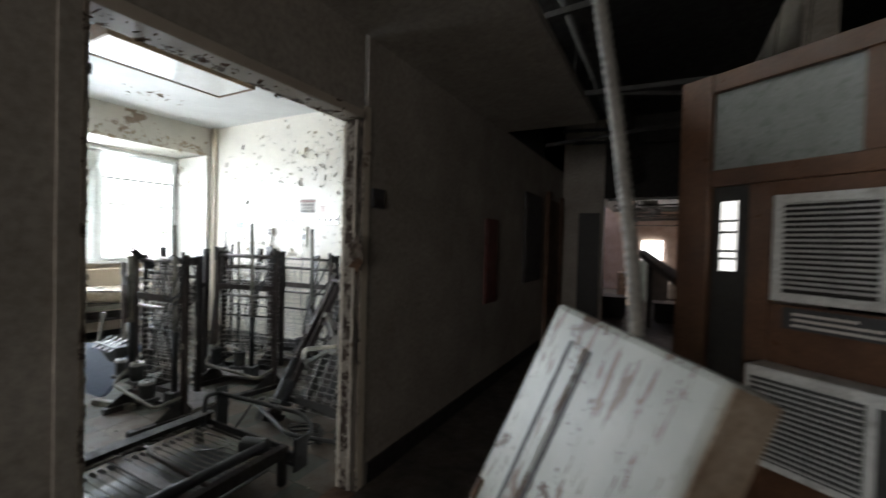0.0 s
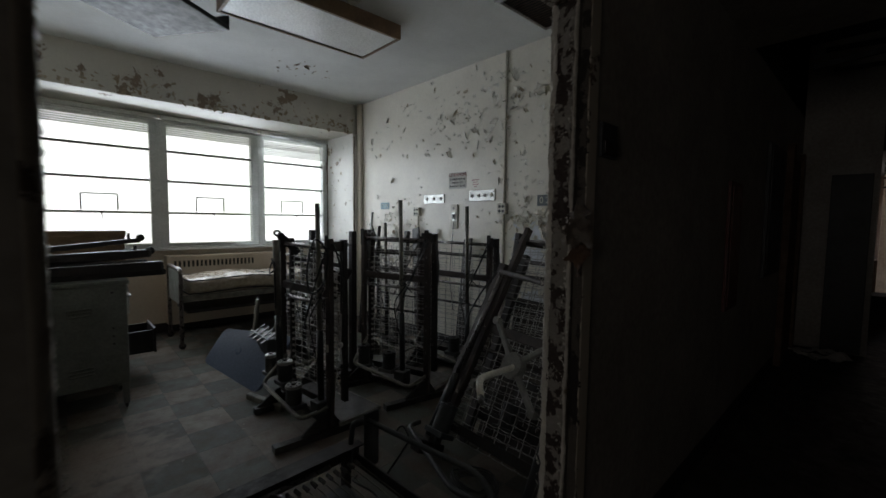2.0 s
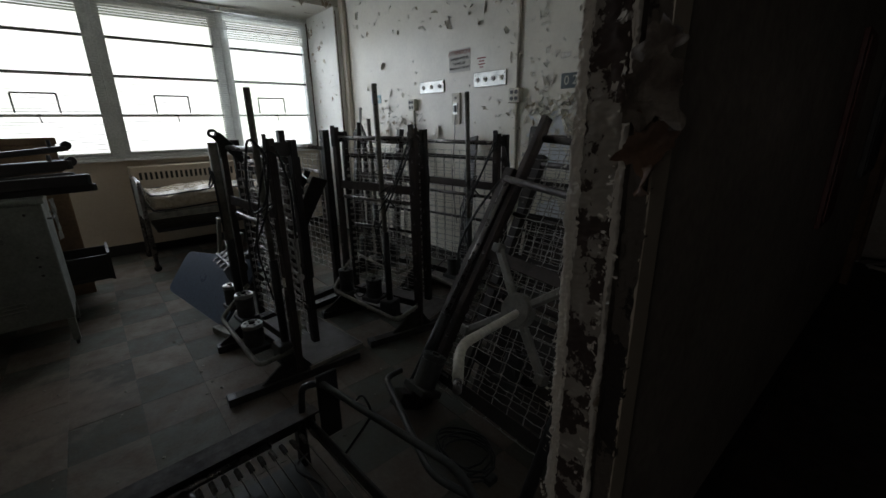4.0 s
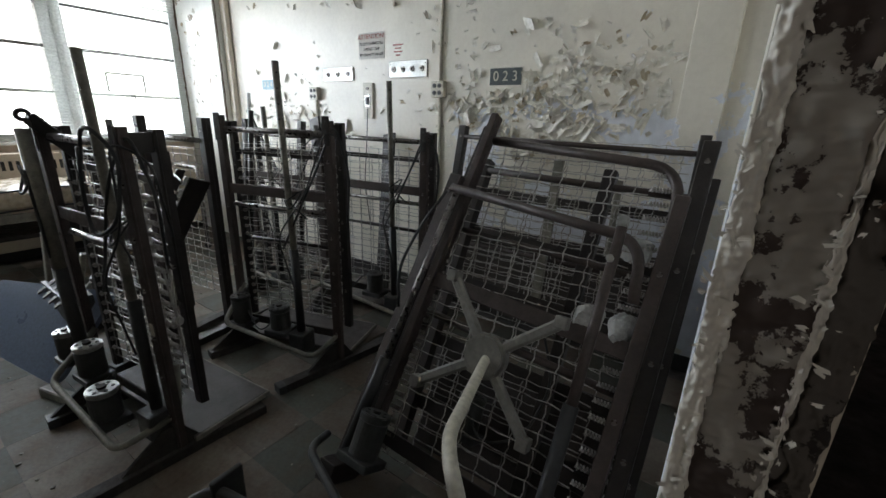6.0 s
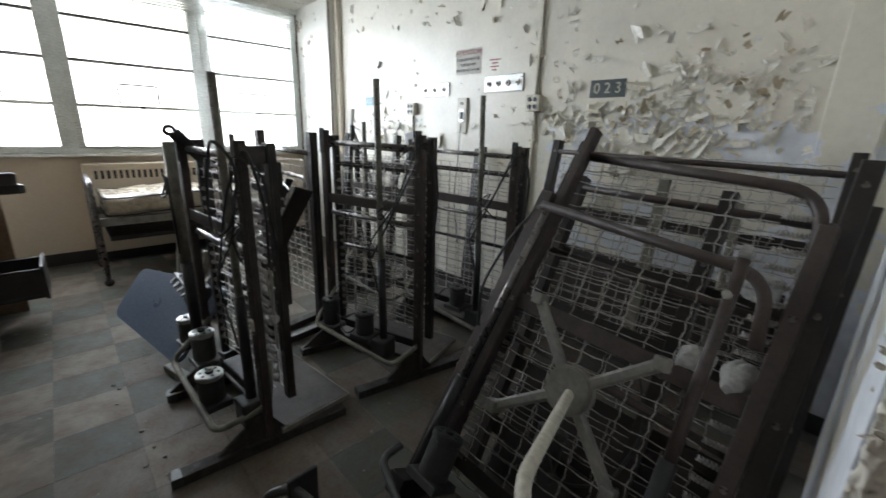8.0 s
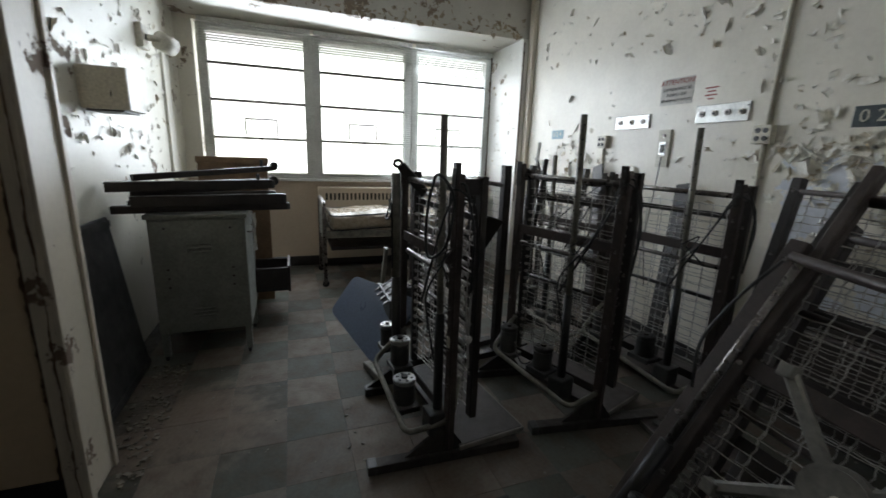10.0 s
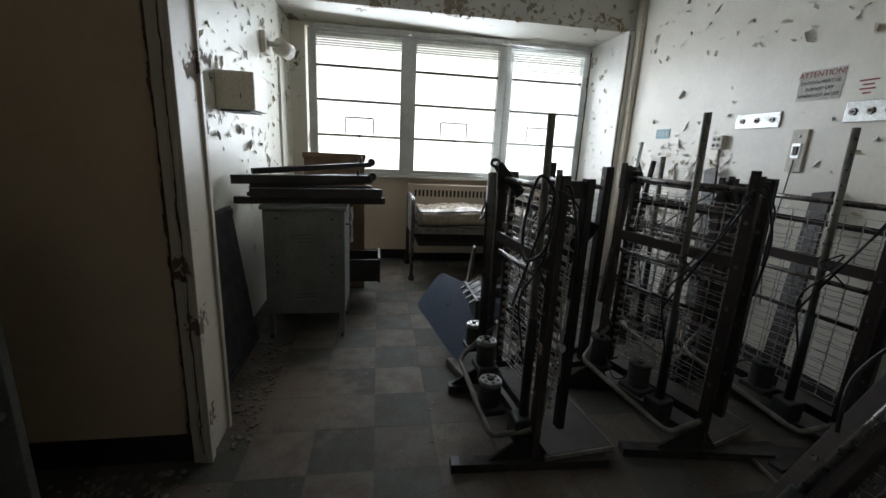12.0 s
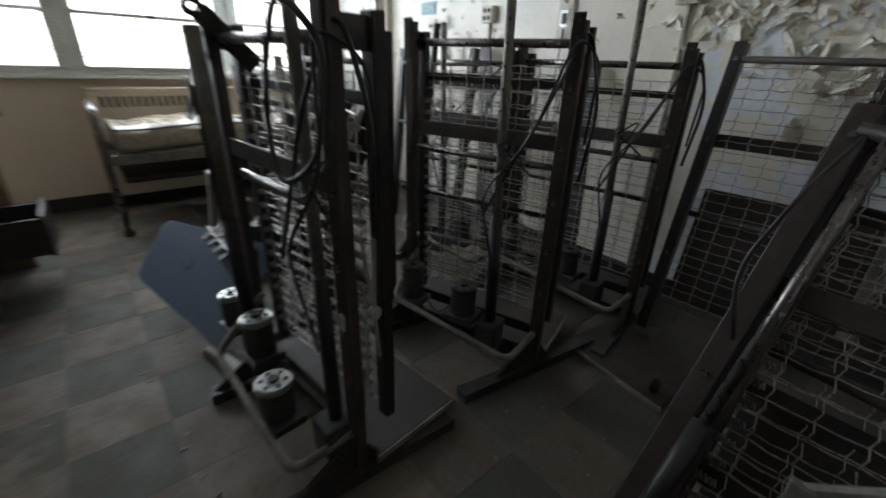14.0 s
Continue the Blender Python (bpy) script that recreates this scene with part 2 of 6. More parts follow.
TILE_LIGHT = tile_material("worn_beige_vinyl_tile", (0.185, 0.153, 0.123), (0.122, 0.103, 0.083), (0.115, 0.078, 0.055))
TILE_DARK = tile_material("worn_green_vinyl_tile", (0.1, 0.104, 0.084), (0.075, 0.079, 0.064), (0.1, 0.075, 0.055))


def glass_material():
    m, nt, b = nodes_of("window_glass", 0.03)
    clear = nt.nodes.new("ShaderNodeBsdfTransparent")
    gloss = nt.nodes.new("ShaderNodeBsdfGlossy")
    gloss.inputs["Roughness"].default_value = 0.03
    fres = node(nt, "ShaderNodeFresnel", IOR=1.45)
    mx = nt.nodes.new("ShaderNodeMixShader")
    nt.links.new(fres.outputs[0], mx.inputs[0])
    nt.links.new(clear.outputs[0], mx.inputs[1])
    nt.links.new(gloss.outputs[0], mx.inputs[2])
    nt.links.new(mx.outputs[0], nt.nodes["Material Output"].inputs["Surface"])
    return m


GLASS = glass_material()


def glow_material(name, strength, stops, scale):
    m, nt, b = nodes_of(name)
    em = nt.nodes.new("ShaderNodeEmission")
    em.inputs["Strength"].default_value = strength
    nt.links.new(ramp(nt, noise_of(nt, scale, 8, 0.7), stops), em.inputs["Color"])
    nt.links.new(em.outputs[0], nt.nodes["Material Output"].inputs["Surface"])
    return m


OUTSIDE = glow_material("hazy_daylight", 2.6, [(0.42, (1, 1, 1)), (0.6, (0.9, 0.97, 0.86)), (0.72, (0.62, 0.72, 0.5))], 0.55)

DIMDAY = glow_material("distant_daylight", 0.5, [(0.3, (1, 0.98, 0.94)), (0.7, (0.8, 0.8, 0.76))], 9.0)

# ---------------------------------------------------------------- mesh helpers


def part(name, bm, material, parent=None, label="", smooth=False):
    me = bpy.data.meshes.new(name)
    bm.to_mesh(me)
    bm.free()
    me.materials.append(material)
    if smooth:
        me.polygons.foreach_set("use_smooth", [True] * len(me.polygons))
    ob = new(name, me)
    if parent is not None:
        ob.parent = parent
    if label:
        ob["label"] = label
    return ob


def shared(name, me, parent, m):
    ob = new(name, me)
    ob.parent = parent
    ob.matrix_basis = m
    return ob


def thing(name, label, category, m=None, group=""):
    ob = new(name)
    ob.empty_display_size = 0.1
    if m is not None:
        ob.matrix_basis = m
    return tagged(ob, label, category, group)


def box(bm, a, b, bevel=0.0):
    a, b = Vector(a), Vector(b)
    r = bmesh.ops.create_cube(bm, size=1, matrix=Matrix.Translation((a + b) / 2) @ Matrix.Diagonal((*(b - a), 1)))
    if bevel:
        es = {e for v in r["verts"] for e in v.link_edges}
        bmesh.ops.bevel(bm, geom=list(es), offset=bevel, segments=2, affect="EDGES", profile=0.6)
    return bm


def bar(bm, p, q, w, d, side=(0, 0, 1), bevel=0.0):
    """A flat bar from p to q, w wide along side, d thick."""
    p, q = Vector(p), Vector(q)
    z = (q - p).normalized()
    x = Vector(side) - z * z.dot(Vector(side))
    x = x.normalized() if x.length > 1e-4 else z.orthogonal().normalized()
    y = z.cross(x)
    m = Matrix((x, y, z)).transposed().to_4x4()
    m.translation = (p + q) / 2
    r = bmesh.ops.create_cube(bm, size=1, matrix=m @ Matrix.Diagonal((w, d, (q - p).length, 1)))
    if bevel:
        es = {e for v in r["verts"] for e in v.link_edges}
        bmesh.ops.bevel(bm, geom=list(es), offset=bevel, segments=1, affect="EDGES")
    return bm


def tube(bm, pts, r, seg=8, caps=True):
    pts = [Vector(p) for p in pts]
    t0 = (pts[1] - pts[0]).normalized()
    n = t0.orthogonal().normalized()
    rings = []
    for i, p in enumerate(pts):
        t = (pts[min(i + 1, len(pts) - 1)] - pts[max(i - 1, 0)]).normalized()
        n = (n - t * t.dot(n)).normalized()
        s = t.cross(n)
        rings.append([bm.verts.new(p + (n * math.cos(a) + s * math.sin(a)) * r) for a in (2 * math.pi * k / seg for k in range(seg))])
    for a, b in zip(rings, rings[1:]):
        for k in range(seg):
            bm.faces.new((a[k], a[(k + 1) % seg], b[(k + 1) % seg], b[k]))
    if caps:
        bm.faces.new(rings[0][::-1])
        bm.faces.new(rings[-1])
    return bm


def bend(pts, r, n=5):
    """The polyline with its inner corners rounded by about r."""
    pts = [Vector(p) for p in pts]
    out = [pts[0]]
    for a, b, c in zip(pts, pts[1:], pts[2:]):
        u, v = (a - b), (c - b)
        k = min(r, u.length * 0.45, v.length * 0.45)
        s, e = b + u.normalized() * k, b + v.normalized() * k
        out += [s.lerp(b, f).lerp(b.lerp(e, f), f) for f in (i / n for i in range(n + 1))]
    return out + [pts[-1]]


def disc(bm, c, axis, r, h, seg=20, bevel=0.0):
    q = Vector(axis).to_track_quat("Z", "Y").to_matrix().to_4x4()
    g = bmesh.ops.create_cone(bm, cap_ends=True, segments=seg, radius1=r, radius2=r, depth=h, matrix=Matrix.Translation(c) @ q)
    if bevel:
        es = {e for v in g["verts"] for e in v.link_edges if abs(e.calc_face_angle(0)) > 1}
        bmesh.ops.bevel(bm, geom=list(es), offset=bevel, segments=2, affect="EDGES")
    return bm


def slab(name, a, b, material, bevel=0.0):
    return tagged(part(name, box(bmesh.new(), a, b, bevel), material), kind="structure")


def text_on(body, size, m, material, parent, name="lettering", align="CENTER"):
    cu = bpy.data.curves.new(name, "FONT")
    cu.body, cu.size, cu.align_x, cu.align_y, cu.extrude = body, size, align, "CENTER", 0.0006
    tmp = bpy.data.objects.new(name, cu)
    scene.collection.objects.link(tmp)
    me = bpy.data.meshes.new_from_object(tmp.evaluated_get(bpy.context.evaluated_depsgraph_get()))
    bpy.data.objects.remove(tmp)
    me.materials.clear()
    me.materials.append(material)
    ob = new(name, me)
    ob.parent = parent
    ob.matrix_basis = m
    return ob


# ---------------------------------------------------------------- structure
CH = 3.2
XW, YR, YL = -3.4, 2.8, -1.0
XI, XC = 2.05, 2.165
OL, OR, HEAD = -0.6, 0.69, 2.24

floor = slab("floor", (-3.9, -2.2, -0.2), (XC, 3.0, -0.004), GROUT)
tagged(floor, "checkered vinyl tile floor, worn and dusty", "floor")
slab("floor_corridor", (XC, -6, -0.2), (7.5, 15, 0.0), CORR_FLOOR)
slab("floor_beyond", (-2.0, 3.0, -0.2), (XC, 15, 0.0), CORR_FLOOR)
tagged(slab("ceiling", (-3.9, -2.2, CH), (XC, 3.0, CH + 0.2), CEIL), "flat painted plaster ceiling with small cracks", "ceiling")
tagged(slab("wall_north", (-3.9, YR, 0), (XI, 3.0, CH), PLASTER), "cream wall with curling flaking paint", "wall")
tagged(slab("wall_west_low", (-3.9, YL, 0), (XW, YR, 1.08), WALLTAN), "tan painted wall below the windows", "wall")
slab("wall_west_head", (-3.9, YL, 2.72), (XW, YR, CH), PLASTER)
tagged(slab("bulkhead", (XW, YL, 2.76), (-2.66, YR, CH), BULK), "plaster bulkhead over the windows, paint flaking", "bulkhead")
tagged(slab("pier", (XW, 2.665, 0), (-2.6, YR, 2.76), PLASTER_MILD), "peeling plaster pier beside the window", "pier")
slab("wall_south", (-3.9, YL - 0.15, 0), (-0.08, YL, CH), PLASTER_BAD)
slab("wall_west_end", (-3.9, YL, 1.08), (XW, -0.83, 2.72), PLASTER_BAD)
tagged(slab("partition", (-0.06, -2.0, 0), (0.14, -0.77, CH), TAN), "tan partition wall at the alcove", "wall")
tagged(slab("partition_end", (-0.09, -0.77, 0), (0.18, -0.735, CH), PALEJAMB, 0.008), "cream painted steel frame on the partition end", "trim")
def crack(name, x, y, z0, z1, w, seed):
    """A ragged dark strip where paint has broken away along a frame."""
    bm = bmesh.new()
    rows = []
    for i in range(401):
        z = z0 + (z1 - z0) * i / 400
        h = w * max(0.12, 0.55 + 0.8 * noise.noise((z * 4, seed, 0)) + 0.5 * noise.noise((z * 22, seed, 1)) + 0.3 * noise.noise((z * 70, seed, 2)))
        c = y + 0.006 * noise.noise((z * 9, seed, 5))
        rows.append([bm.verts.new(v) for v in ((x, c - h, z), (x + 0.003, c - h * 0.4, z), (x + 0.003, c + w * 0.3, z))])
    for p, q in zip(rows, rows[1:]):
        for j in range(2):
            bm.faces.new((p[j], p[j + 1], q[j + 1], q[j]))
    return tagged(part(name, bm, RUST), kind="structure")


for y0, y1, x0, x1 in ((-0.735, -0.722, -0.09, -0.06), (-0.735, -0.722, 0.13, 0.165), (-0.735, -0.718, 0.165, 0.18), (-0.8, -0.77, 0.14, 0.172)):
    slab("trim_partition_bead", (x0, y0, 0), (x1, y1, CH), PALEJAMB, 0.004)
crack("trim_partition_edge", 0.181, -0.752, 0.05, CH - 0.02, 0.009, 8)
crack("trim_partition_gap", 0.142, -0.815, 0.13, CH - 0.02, 0.014, 3)
crack("trim_window_edge", XW + 0.03, 2.65, 1.1, 2.7, 0.018, 5)
crack("trim_pier_edge", -2.597, 2.685, 0.9, 2.72, 0.012, 6)
slab("alcove_back", (-0.06, -2.2, 0), (XI, -2.0, CH), TAN)
tagged(slab("wall_east_right", (XI, OR + 0.06, 0), (XC, 3.0, CH), CORR), "corridor wall beside the doorway", "wall")
slab("wall_corridor_far", (XI, 3.0, 0), (XC, 4.7, 2.75), CORR)
tagged(slab("wall_east_left", (XI, -6, 0), (XC, OL - 0.02, CH), CORR), "corridor wall beside the doorway", "wall")
slab("wall_east_head", (XI, OL - 0.02, HEAD + 0.03), (XC, OR + 0.02, CH), CORR)
slab("baseboard_window", (XW, YL, 0), (XW + 0.012, 2.66, 0.12), COVE)
slab("baseboard_north", (-2.6, YR - 0.012, 0), (XI, YR, 0.1), COVE)
slab("baseboard_alcove", (0.14, -2.0, 0), (0.152, -0.77, 0.13), COVE)
slab("baseboard_corridor", (XC, OR + 0.12, 0), (XC + 0.012, 4.7, 0.13), COVE)
slab("threshold", (XI - 0.02, OL, -0.002), (XC + 0.02, OR, 0.008), RUST)


def jagged(name, xs, y, z0, z1, depth, out, material, seed):
    """A casing strip on an opening's side whose paint has broken to ragged edges."""
    bm = bmesh.new()
    n, k = 1000, 11
    cols = []
    for i in range(n + 1):
        z = z0 + (z1 - z0) * i / n
        chip = max(0.0, noise.noise((z * 13, seed, 8)) - 0.15) * 0.02
        a = xs[0] + 0.005 * noise.noise((z * 6, seed, 0)) + 0.004 * noise.noise((z * 31, seed, 2)) + 0.0025 * noise.noise((z * 120, seed, 5)) + chip
        b = xs[1] + 0.005 * noise.noise((z * 7, seed, 4)) + 0.004 * noise.noise((z * 29, seed, 6)) + 0.0025 * noise.noise((z * 110, seed, 1))
        row = [bm.verts.new((a, y, z))]
        for j in range(k):
            f = j / (k - 1)
            d = depth * (0.8 + 0.35 * noise.noise((z * 11, f * 2, seed)) + 0.3 * noise.noise((z * 45, f * 5, seed + 3)) + 0.22 * noise.noise((z * 140, f * 9, seed)))
            row.append(bm.verts.new((a + (b - a) * f, y + out * max(0.001, d), z)))
        row.append(bm.verts.new((b, y, z)))
        cols.append(row)
    for p, q in zip(cols, cols[1:]):
        for j in range(k + 1):
            bm.faces.new((p[j], p[j + 1], q[j + 1], q[j]))
    return tagged(part(name, bm, material, smooth=True), kind="structure")


BARE = worn("bare_jamb_plaster", (0.24, 0.21, 0.175), (0.1, 0.075, 0.06), 0.85, 0, 14, 90, strength=0.7)
RIDGE = peeling("broken_paint_edge", (0.74, 0.7, 0.62), (0.3, 0.24, 0.18), 0.6, 0.93, 0.6, 9.0)
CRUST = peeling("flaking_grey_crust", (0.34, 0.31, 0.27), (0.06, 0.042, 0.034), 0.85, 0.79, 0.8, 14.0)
# Peeled steel, its colour darkened for the unlit outer half of the jamb.
SHADED_JAMB = peeling("shaded_peeled_steel", (0.11, 0.094, 0.078), (0.03, 0.024, 0.02), 0.8, 0.84, 0.7, 9.0)
slab("trim_jamb_core", (XI, OR + 0.012, 0), (XI + 0.08, OR + 0.06, HEAD + 0.03), BARE)
slab("trim_jamb_stop", (XI + 0.08, OR + 0.03, 0), (XC, OR + 0.06, HEAD + 0.03), SHADED_JAMB)
jagged("trim_jamb_face", (XI + 0.086, XC + 0.004), OR + 0.032, 0, HEAD + 0.03, 0.014, -1, SHADED_JAMB, 17)
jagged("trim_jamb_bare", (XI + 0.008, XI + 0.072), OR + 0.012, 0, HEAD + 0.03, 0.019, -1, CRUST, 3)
jagged("trim_jamb_ridge_in", (XI - 0.014, XI + 0.01), OR + 0.012, 0, HEAD + 0.03, 0.02, -1, RIDGE, 5)
jagged("trim_jamb_ridge_out", (XI + 0.07, XI + 0.08), OR + 0.012, 0, HEAD + 0.03, 0.016, -1, RIDGE, 7)
jagged("trim_jamb_left", (XI - 0.02, XC + 0.02), OL - 0.02, 0, HEAD + 0.05, 0.02, 1, JAMB, 11)
slab("trim_casing_right", (XC, OR + 0.022, 0), (XC + 0.006, OR + 0.085, HEAD + 0.065), PALEJAMB, 0.002)
slab("trim_casing_inside", (XI - 0.016, OR + 0.02, 0), (XI, OR + 0.09, HEAD + 0.065), PLASTER, 0.004)
slab("wall_east_inner", (XI - 0.006, OR + 0.09, 0), (XI, YR, CH), PLASTER)
slab("trim_casing_left", (XC, OL - 0.075, 0), (XC + 0.014, OL, HEAD + 0.065), CORR, 0.004)
slab("trim_header", (XI - 0.02, OL, HEAD - 0.02), (XC + 0.02, OR, HEAD + 0.03), JAMB, 0.004)

# corridor shell
tagged(slab("ceiling_corridor", (XC, -6, 2.72), (3.12, 3.05, 2.78), CORR), "sagging grey corridor ceiling panel", "ceiling")
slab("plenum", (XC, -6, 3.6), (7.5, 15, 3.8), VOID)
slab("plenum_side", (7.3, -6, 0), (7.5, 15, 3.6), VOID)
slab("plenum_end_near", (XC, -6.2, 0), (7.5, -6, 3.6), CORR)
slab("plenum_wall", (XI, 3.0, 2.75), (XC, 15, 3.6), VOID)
slab("wall_corridor_right", (4.55, 2.6, 0), (4.75, 15, 3.6), CORR)
slab("wall_corridor_deep", (XI, 4.7, 0), (XC, 9.3, 3.6), CORR)
tagged(slab("trim_corridor_frame", (XC, 4.85, 0), (XC + 0.06, 5.0, 2.3), RUST, 0.006), "peeling corridor door frame", "trim")
slab("trim_corridor_frame_far", (XC, 5.75, 0), (XC + 0.05, 5.88, 2.3), RUST, 0.006)
slab("door_2", (XC, 5.0, 0), (XC + 0.02, 5.75, 2.2), RUST, 0.004)
slab("wall_corridor_cross", (XC, 6.0, 0), (2.83, 6.15, 3.6), CORR)
# Cross head is coloured near-black so that it stays in shade.
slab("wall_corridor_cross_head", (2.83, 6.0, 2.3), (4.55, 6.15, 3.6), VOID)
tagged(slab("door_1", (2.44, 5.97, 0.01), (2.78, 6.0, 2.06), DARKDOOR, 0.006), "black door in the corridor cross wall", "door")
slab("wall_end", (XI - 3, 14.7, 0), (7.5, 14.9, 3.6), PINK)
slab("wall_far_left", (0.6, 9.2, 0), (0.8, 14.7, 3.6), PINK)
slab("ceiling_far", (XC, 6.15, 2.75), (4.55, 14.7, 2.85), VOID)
tagged(slab("window_far_side", (4.48, 11.0, 0.8), (4.5, 11.5, 1.9), PEACH), "boarded pale panel on the far corridor wall", "panel")
slab("trim_far_post", (2.86, 10.4, 0), (3.0, 10.55, 2.7), PEACH, 0.01)
slab("wall_far_right", (4.5, 6.2, 0), (4.55, 14.7, 2.75), PINK)
tagged(slab("window_far", (3.0, 14.62, 0.85), (3.63, 14.68, 1.75), OUTSIDE), "bright window at the corridor end", "window")

# ---------------------------------------------------------------- windows
SASH = [(-0.8, 0.36), (0.36, 1.56), (1.56, 2.665)]
Z0, Z1 = 1.09, 2.7


def window_unit(i, y0, y1):
    win = tagged(new("window_%d" % i), "steel sash window with flaking cream paint and four panes", "window", "row of steel windows", "structure")
    xa, xb = XW - 0.09, XW + 0.02
    bm = bmesh.new()
    for y in (y0 + 0.045, y1 - 0.045):
        box(bm, (xa, y - 0.0445, Z0), (xb, y + 0.045, Z1), 0.004)
    for z in (Z0 + 0.03, Z1 - 0.03):
        box(bm, (xa, y0 + 0.085, z - 0.03), (xb - 0.005, y1 - 0.085, z + 0.03), 0.006)
    part("window_frame", bm, FRAME, win)
    for z in (1.535, 1.94, 2.32):
        bm = box(bmesh.new(), (xa + 0.02, y0 + 0.085, z - 0.013), (xb - 0.02, y1 - 0.085, z + 0.013), 0.004)
        part("glazing_bar", bm, FRAME if z < 1.6 else CAN, win)
    for a, b in ((Z0 + 0.06, 1.519), (1.551, 1.924), (1.956, 2.304), (2.336, Z1 - 0.06)):
        p = part("pane", box(bmesh.new(), (xa + 0.045, y0 + 0.083, a), (xa + 0.05, y1 - 0.083, b)), GLASS, win)
        p.visible_shadow = False
    ym = (y0 + y1) / 2
    bm = bmesh.new()
    box(bm, (xb - 0.02, ym - 0.02, 1.525), (xb + 0.012, ym + 0.02, 1.547), 0.004)
    tube(bm, [(xb + 0.005, ym, 1.535), (xb + 0.02, ym + 0.01, 1.495), (xb + 0.015, ym + 0.015, 1.465)], 0.006, 6)
    part("latch", bm, BLACK, win, "dark sash latch")
    bm = bmesh.new()
    for a, b in (((-0.17, 1.565), (-0.17, 1.755)), ((0.17, 1.565), (0.17, 1.755)), ((-0.17, 1.755), (0.17, 1.755))):
        bar(bm, (xa - 0.02, ym + a[0], a[1]), (xa - 0.02, ym + b[0], b[1]), 0.014, 0.01)
    part("vent_frame", bm, BLACK, win, "thin dark metal vent frame")
    bm = box(bmesh.new(), (XW - 0.02, y0, Z0 - 0.03), (XW + 0.1, y1, Z0), 0.006)
    part("window_sill", bm, FRAME, win)
    return win


for i, (a, b) in enumerate(SASH):
    window_unit(i + 1, a, b)


def venetian(y0, y1, top_dense, label, drop=None):
    """An old blind: slats gathered at the top, open slats below it."""
    b = thing("venetian_blind", label, "blind", pose(XW + 0.07, 0, 0), "venetian blinds")
    part("headrail", box(bmesh.new(), (-0.02, y0 + 0.02, 2.69), (0.025, y1 - 0.02, 2.735), 0.003), BLIND, b)
    bm = bmesh.new()
    rows = 4
    for k in range(rows):
        u = -0.0125 + 0.025 * k / (rows - 1)
        for y in (y0 + 0.03, y1 - 0.03):
            bm.verts.new((u, y, 0.003 * (1 - (u / 0.0125) ** 2)))
    bm.verts.ensure_lookup_table()
    for k in range(rows - 1):
        bm.faces.new([bm.verts[i] for i in (2 * k, 2 * k + 1, 2 * k + 3, 2 * k + 2)])
    bmesh.ops.solidify(bm, geom=bm.faces[:], thickness=0.0008)
    first = part("slat", bm, BLIND, b)
    first.matrix_basis = pose(0, 0, 2.67)
    rnd = random.Random(int(y0 * 100))
    z = 2.67
    for k in range(1, 62):
        z -= 0.0255
        if z < (drop or 1.13):
            break
        tilt = 62 if z > top_dense else 7
        shared("slat", first.data, b, pose(0, 0, z, 0, tilt + rnd.uniform(-3, 3), 0))
    bm = bmesh.new()
    for y in (y0 + 0.16, (y0 + y1) / 2, y1 - 0.16):
        tube(bm, [(0.014, y, 2.69), (0.014, y, z)], 0.0012, 4)
    part("ladder_cord", bm, BLIND, b)
    part("bottom_rail", box(bmesh.new(), (-0.014, y0 + 0.03, z - 0.02), (0.014, y1 - 0.03, z - 0.004), 0.003), BLIND, b)


venetian(-0.79, 0.365, 2.5, "dusty white venetian blind lowered over the window")
venetian(0.365, 1.56, 2.5, "dusty white venetian blind lowered over the window")
venetian(1.57, 2.65, 2.4, "white venetian blind hanging past the sill", 0.78)

tagged(slab("backdrop", (-12.2, -22, -6), (-12, 24, 16), OUTSIDE), "overexposed daylight and hazy trees", "backdrop")


# ---------------------------------------------------------------- wall fittings, north wall
def outlet(x, z, label):
    o = thing("outlet_box", label, "outlet", pose(x, YR, z))
    part("box", box(bmesh.new(), (-0.055, -0.05, -0.055), (0.055, 0, 0.055), 0.006), IVORY, o)
    for dx in (-0.022, 0.022):
        for dz in (-0.024, 0.024):
            part("socket", disc(bmesh.new(), (dx, -0.052, dz), (0, 1, 0), 0.015, 0.006, 12), BLACK, o)
    return o


outlet(0.17, 1.61, "cream surface outlet box with four black sockets")
outlet(-1.215, 1.59, "cream surface outlet box with four black sockets")


def conduit(x, z0, z1, r):
    c = thing("conduit", "cream painted conduit run on the wall", "conduit", pose(x, YR - r, 0))
    part("pipe", tube(bmesh.new(), [(0, 0, z0), (0, 0, z1)], r, 10), IVORY, c, smooth=True)
    for z in (z0 + 0.25, (z0 + z1) / 2, z1 - 0.2):
        part("strap", box(bmesh.new(), (-0.03, -0.004, z - 0.01), (0.03, r, z + 0.01), 0.003), IVORY, c)


conduit(0.175, 1.665, CH, 0.013)
conduit(0.175, 0.1, 1.555, 0.013)
conduit(-1.215, 0.1, 1.535, 0.011)


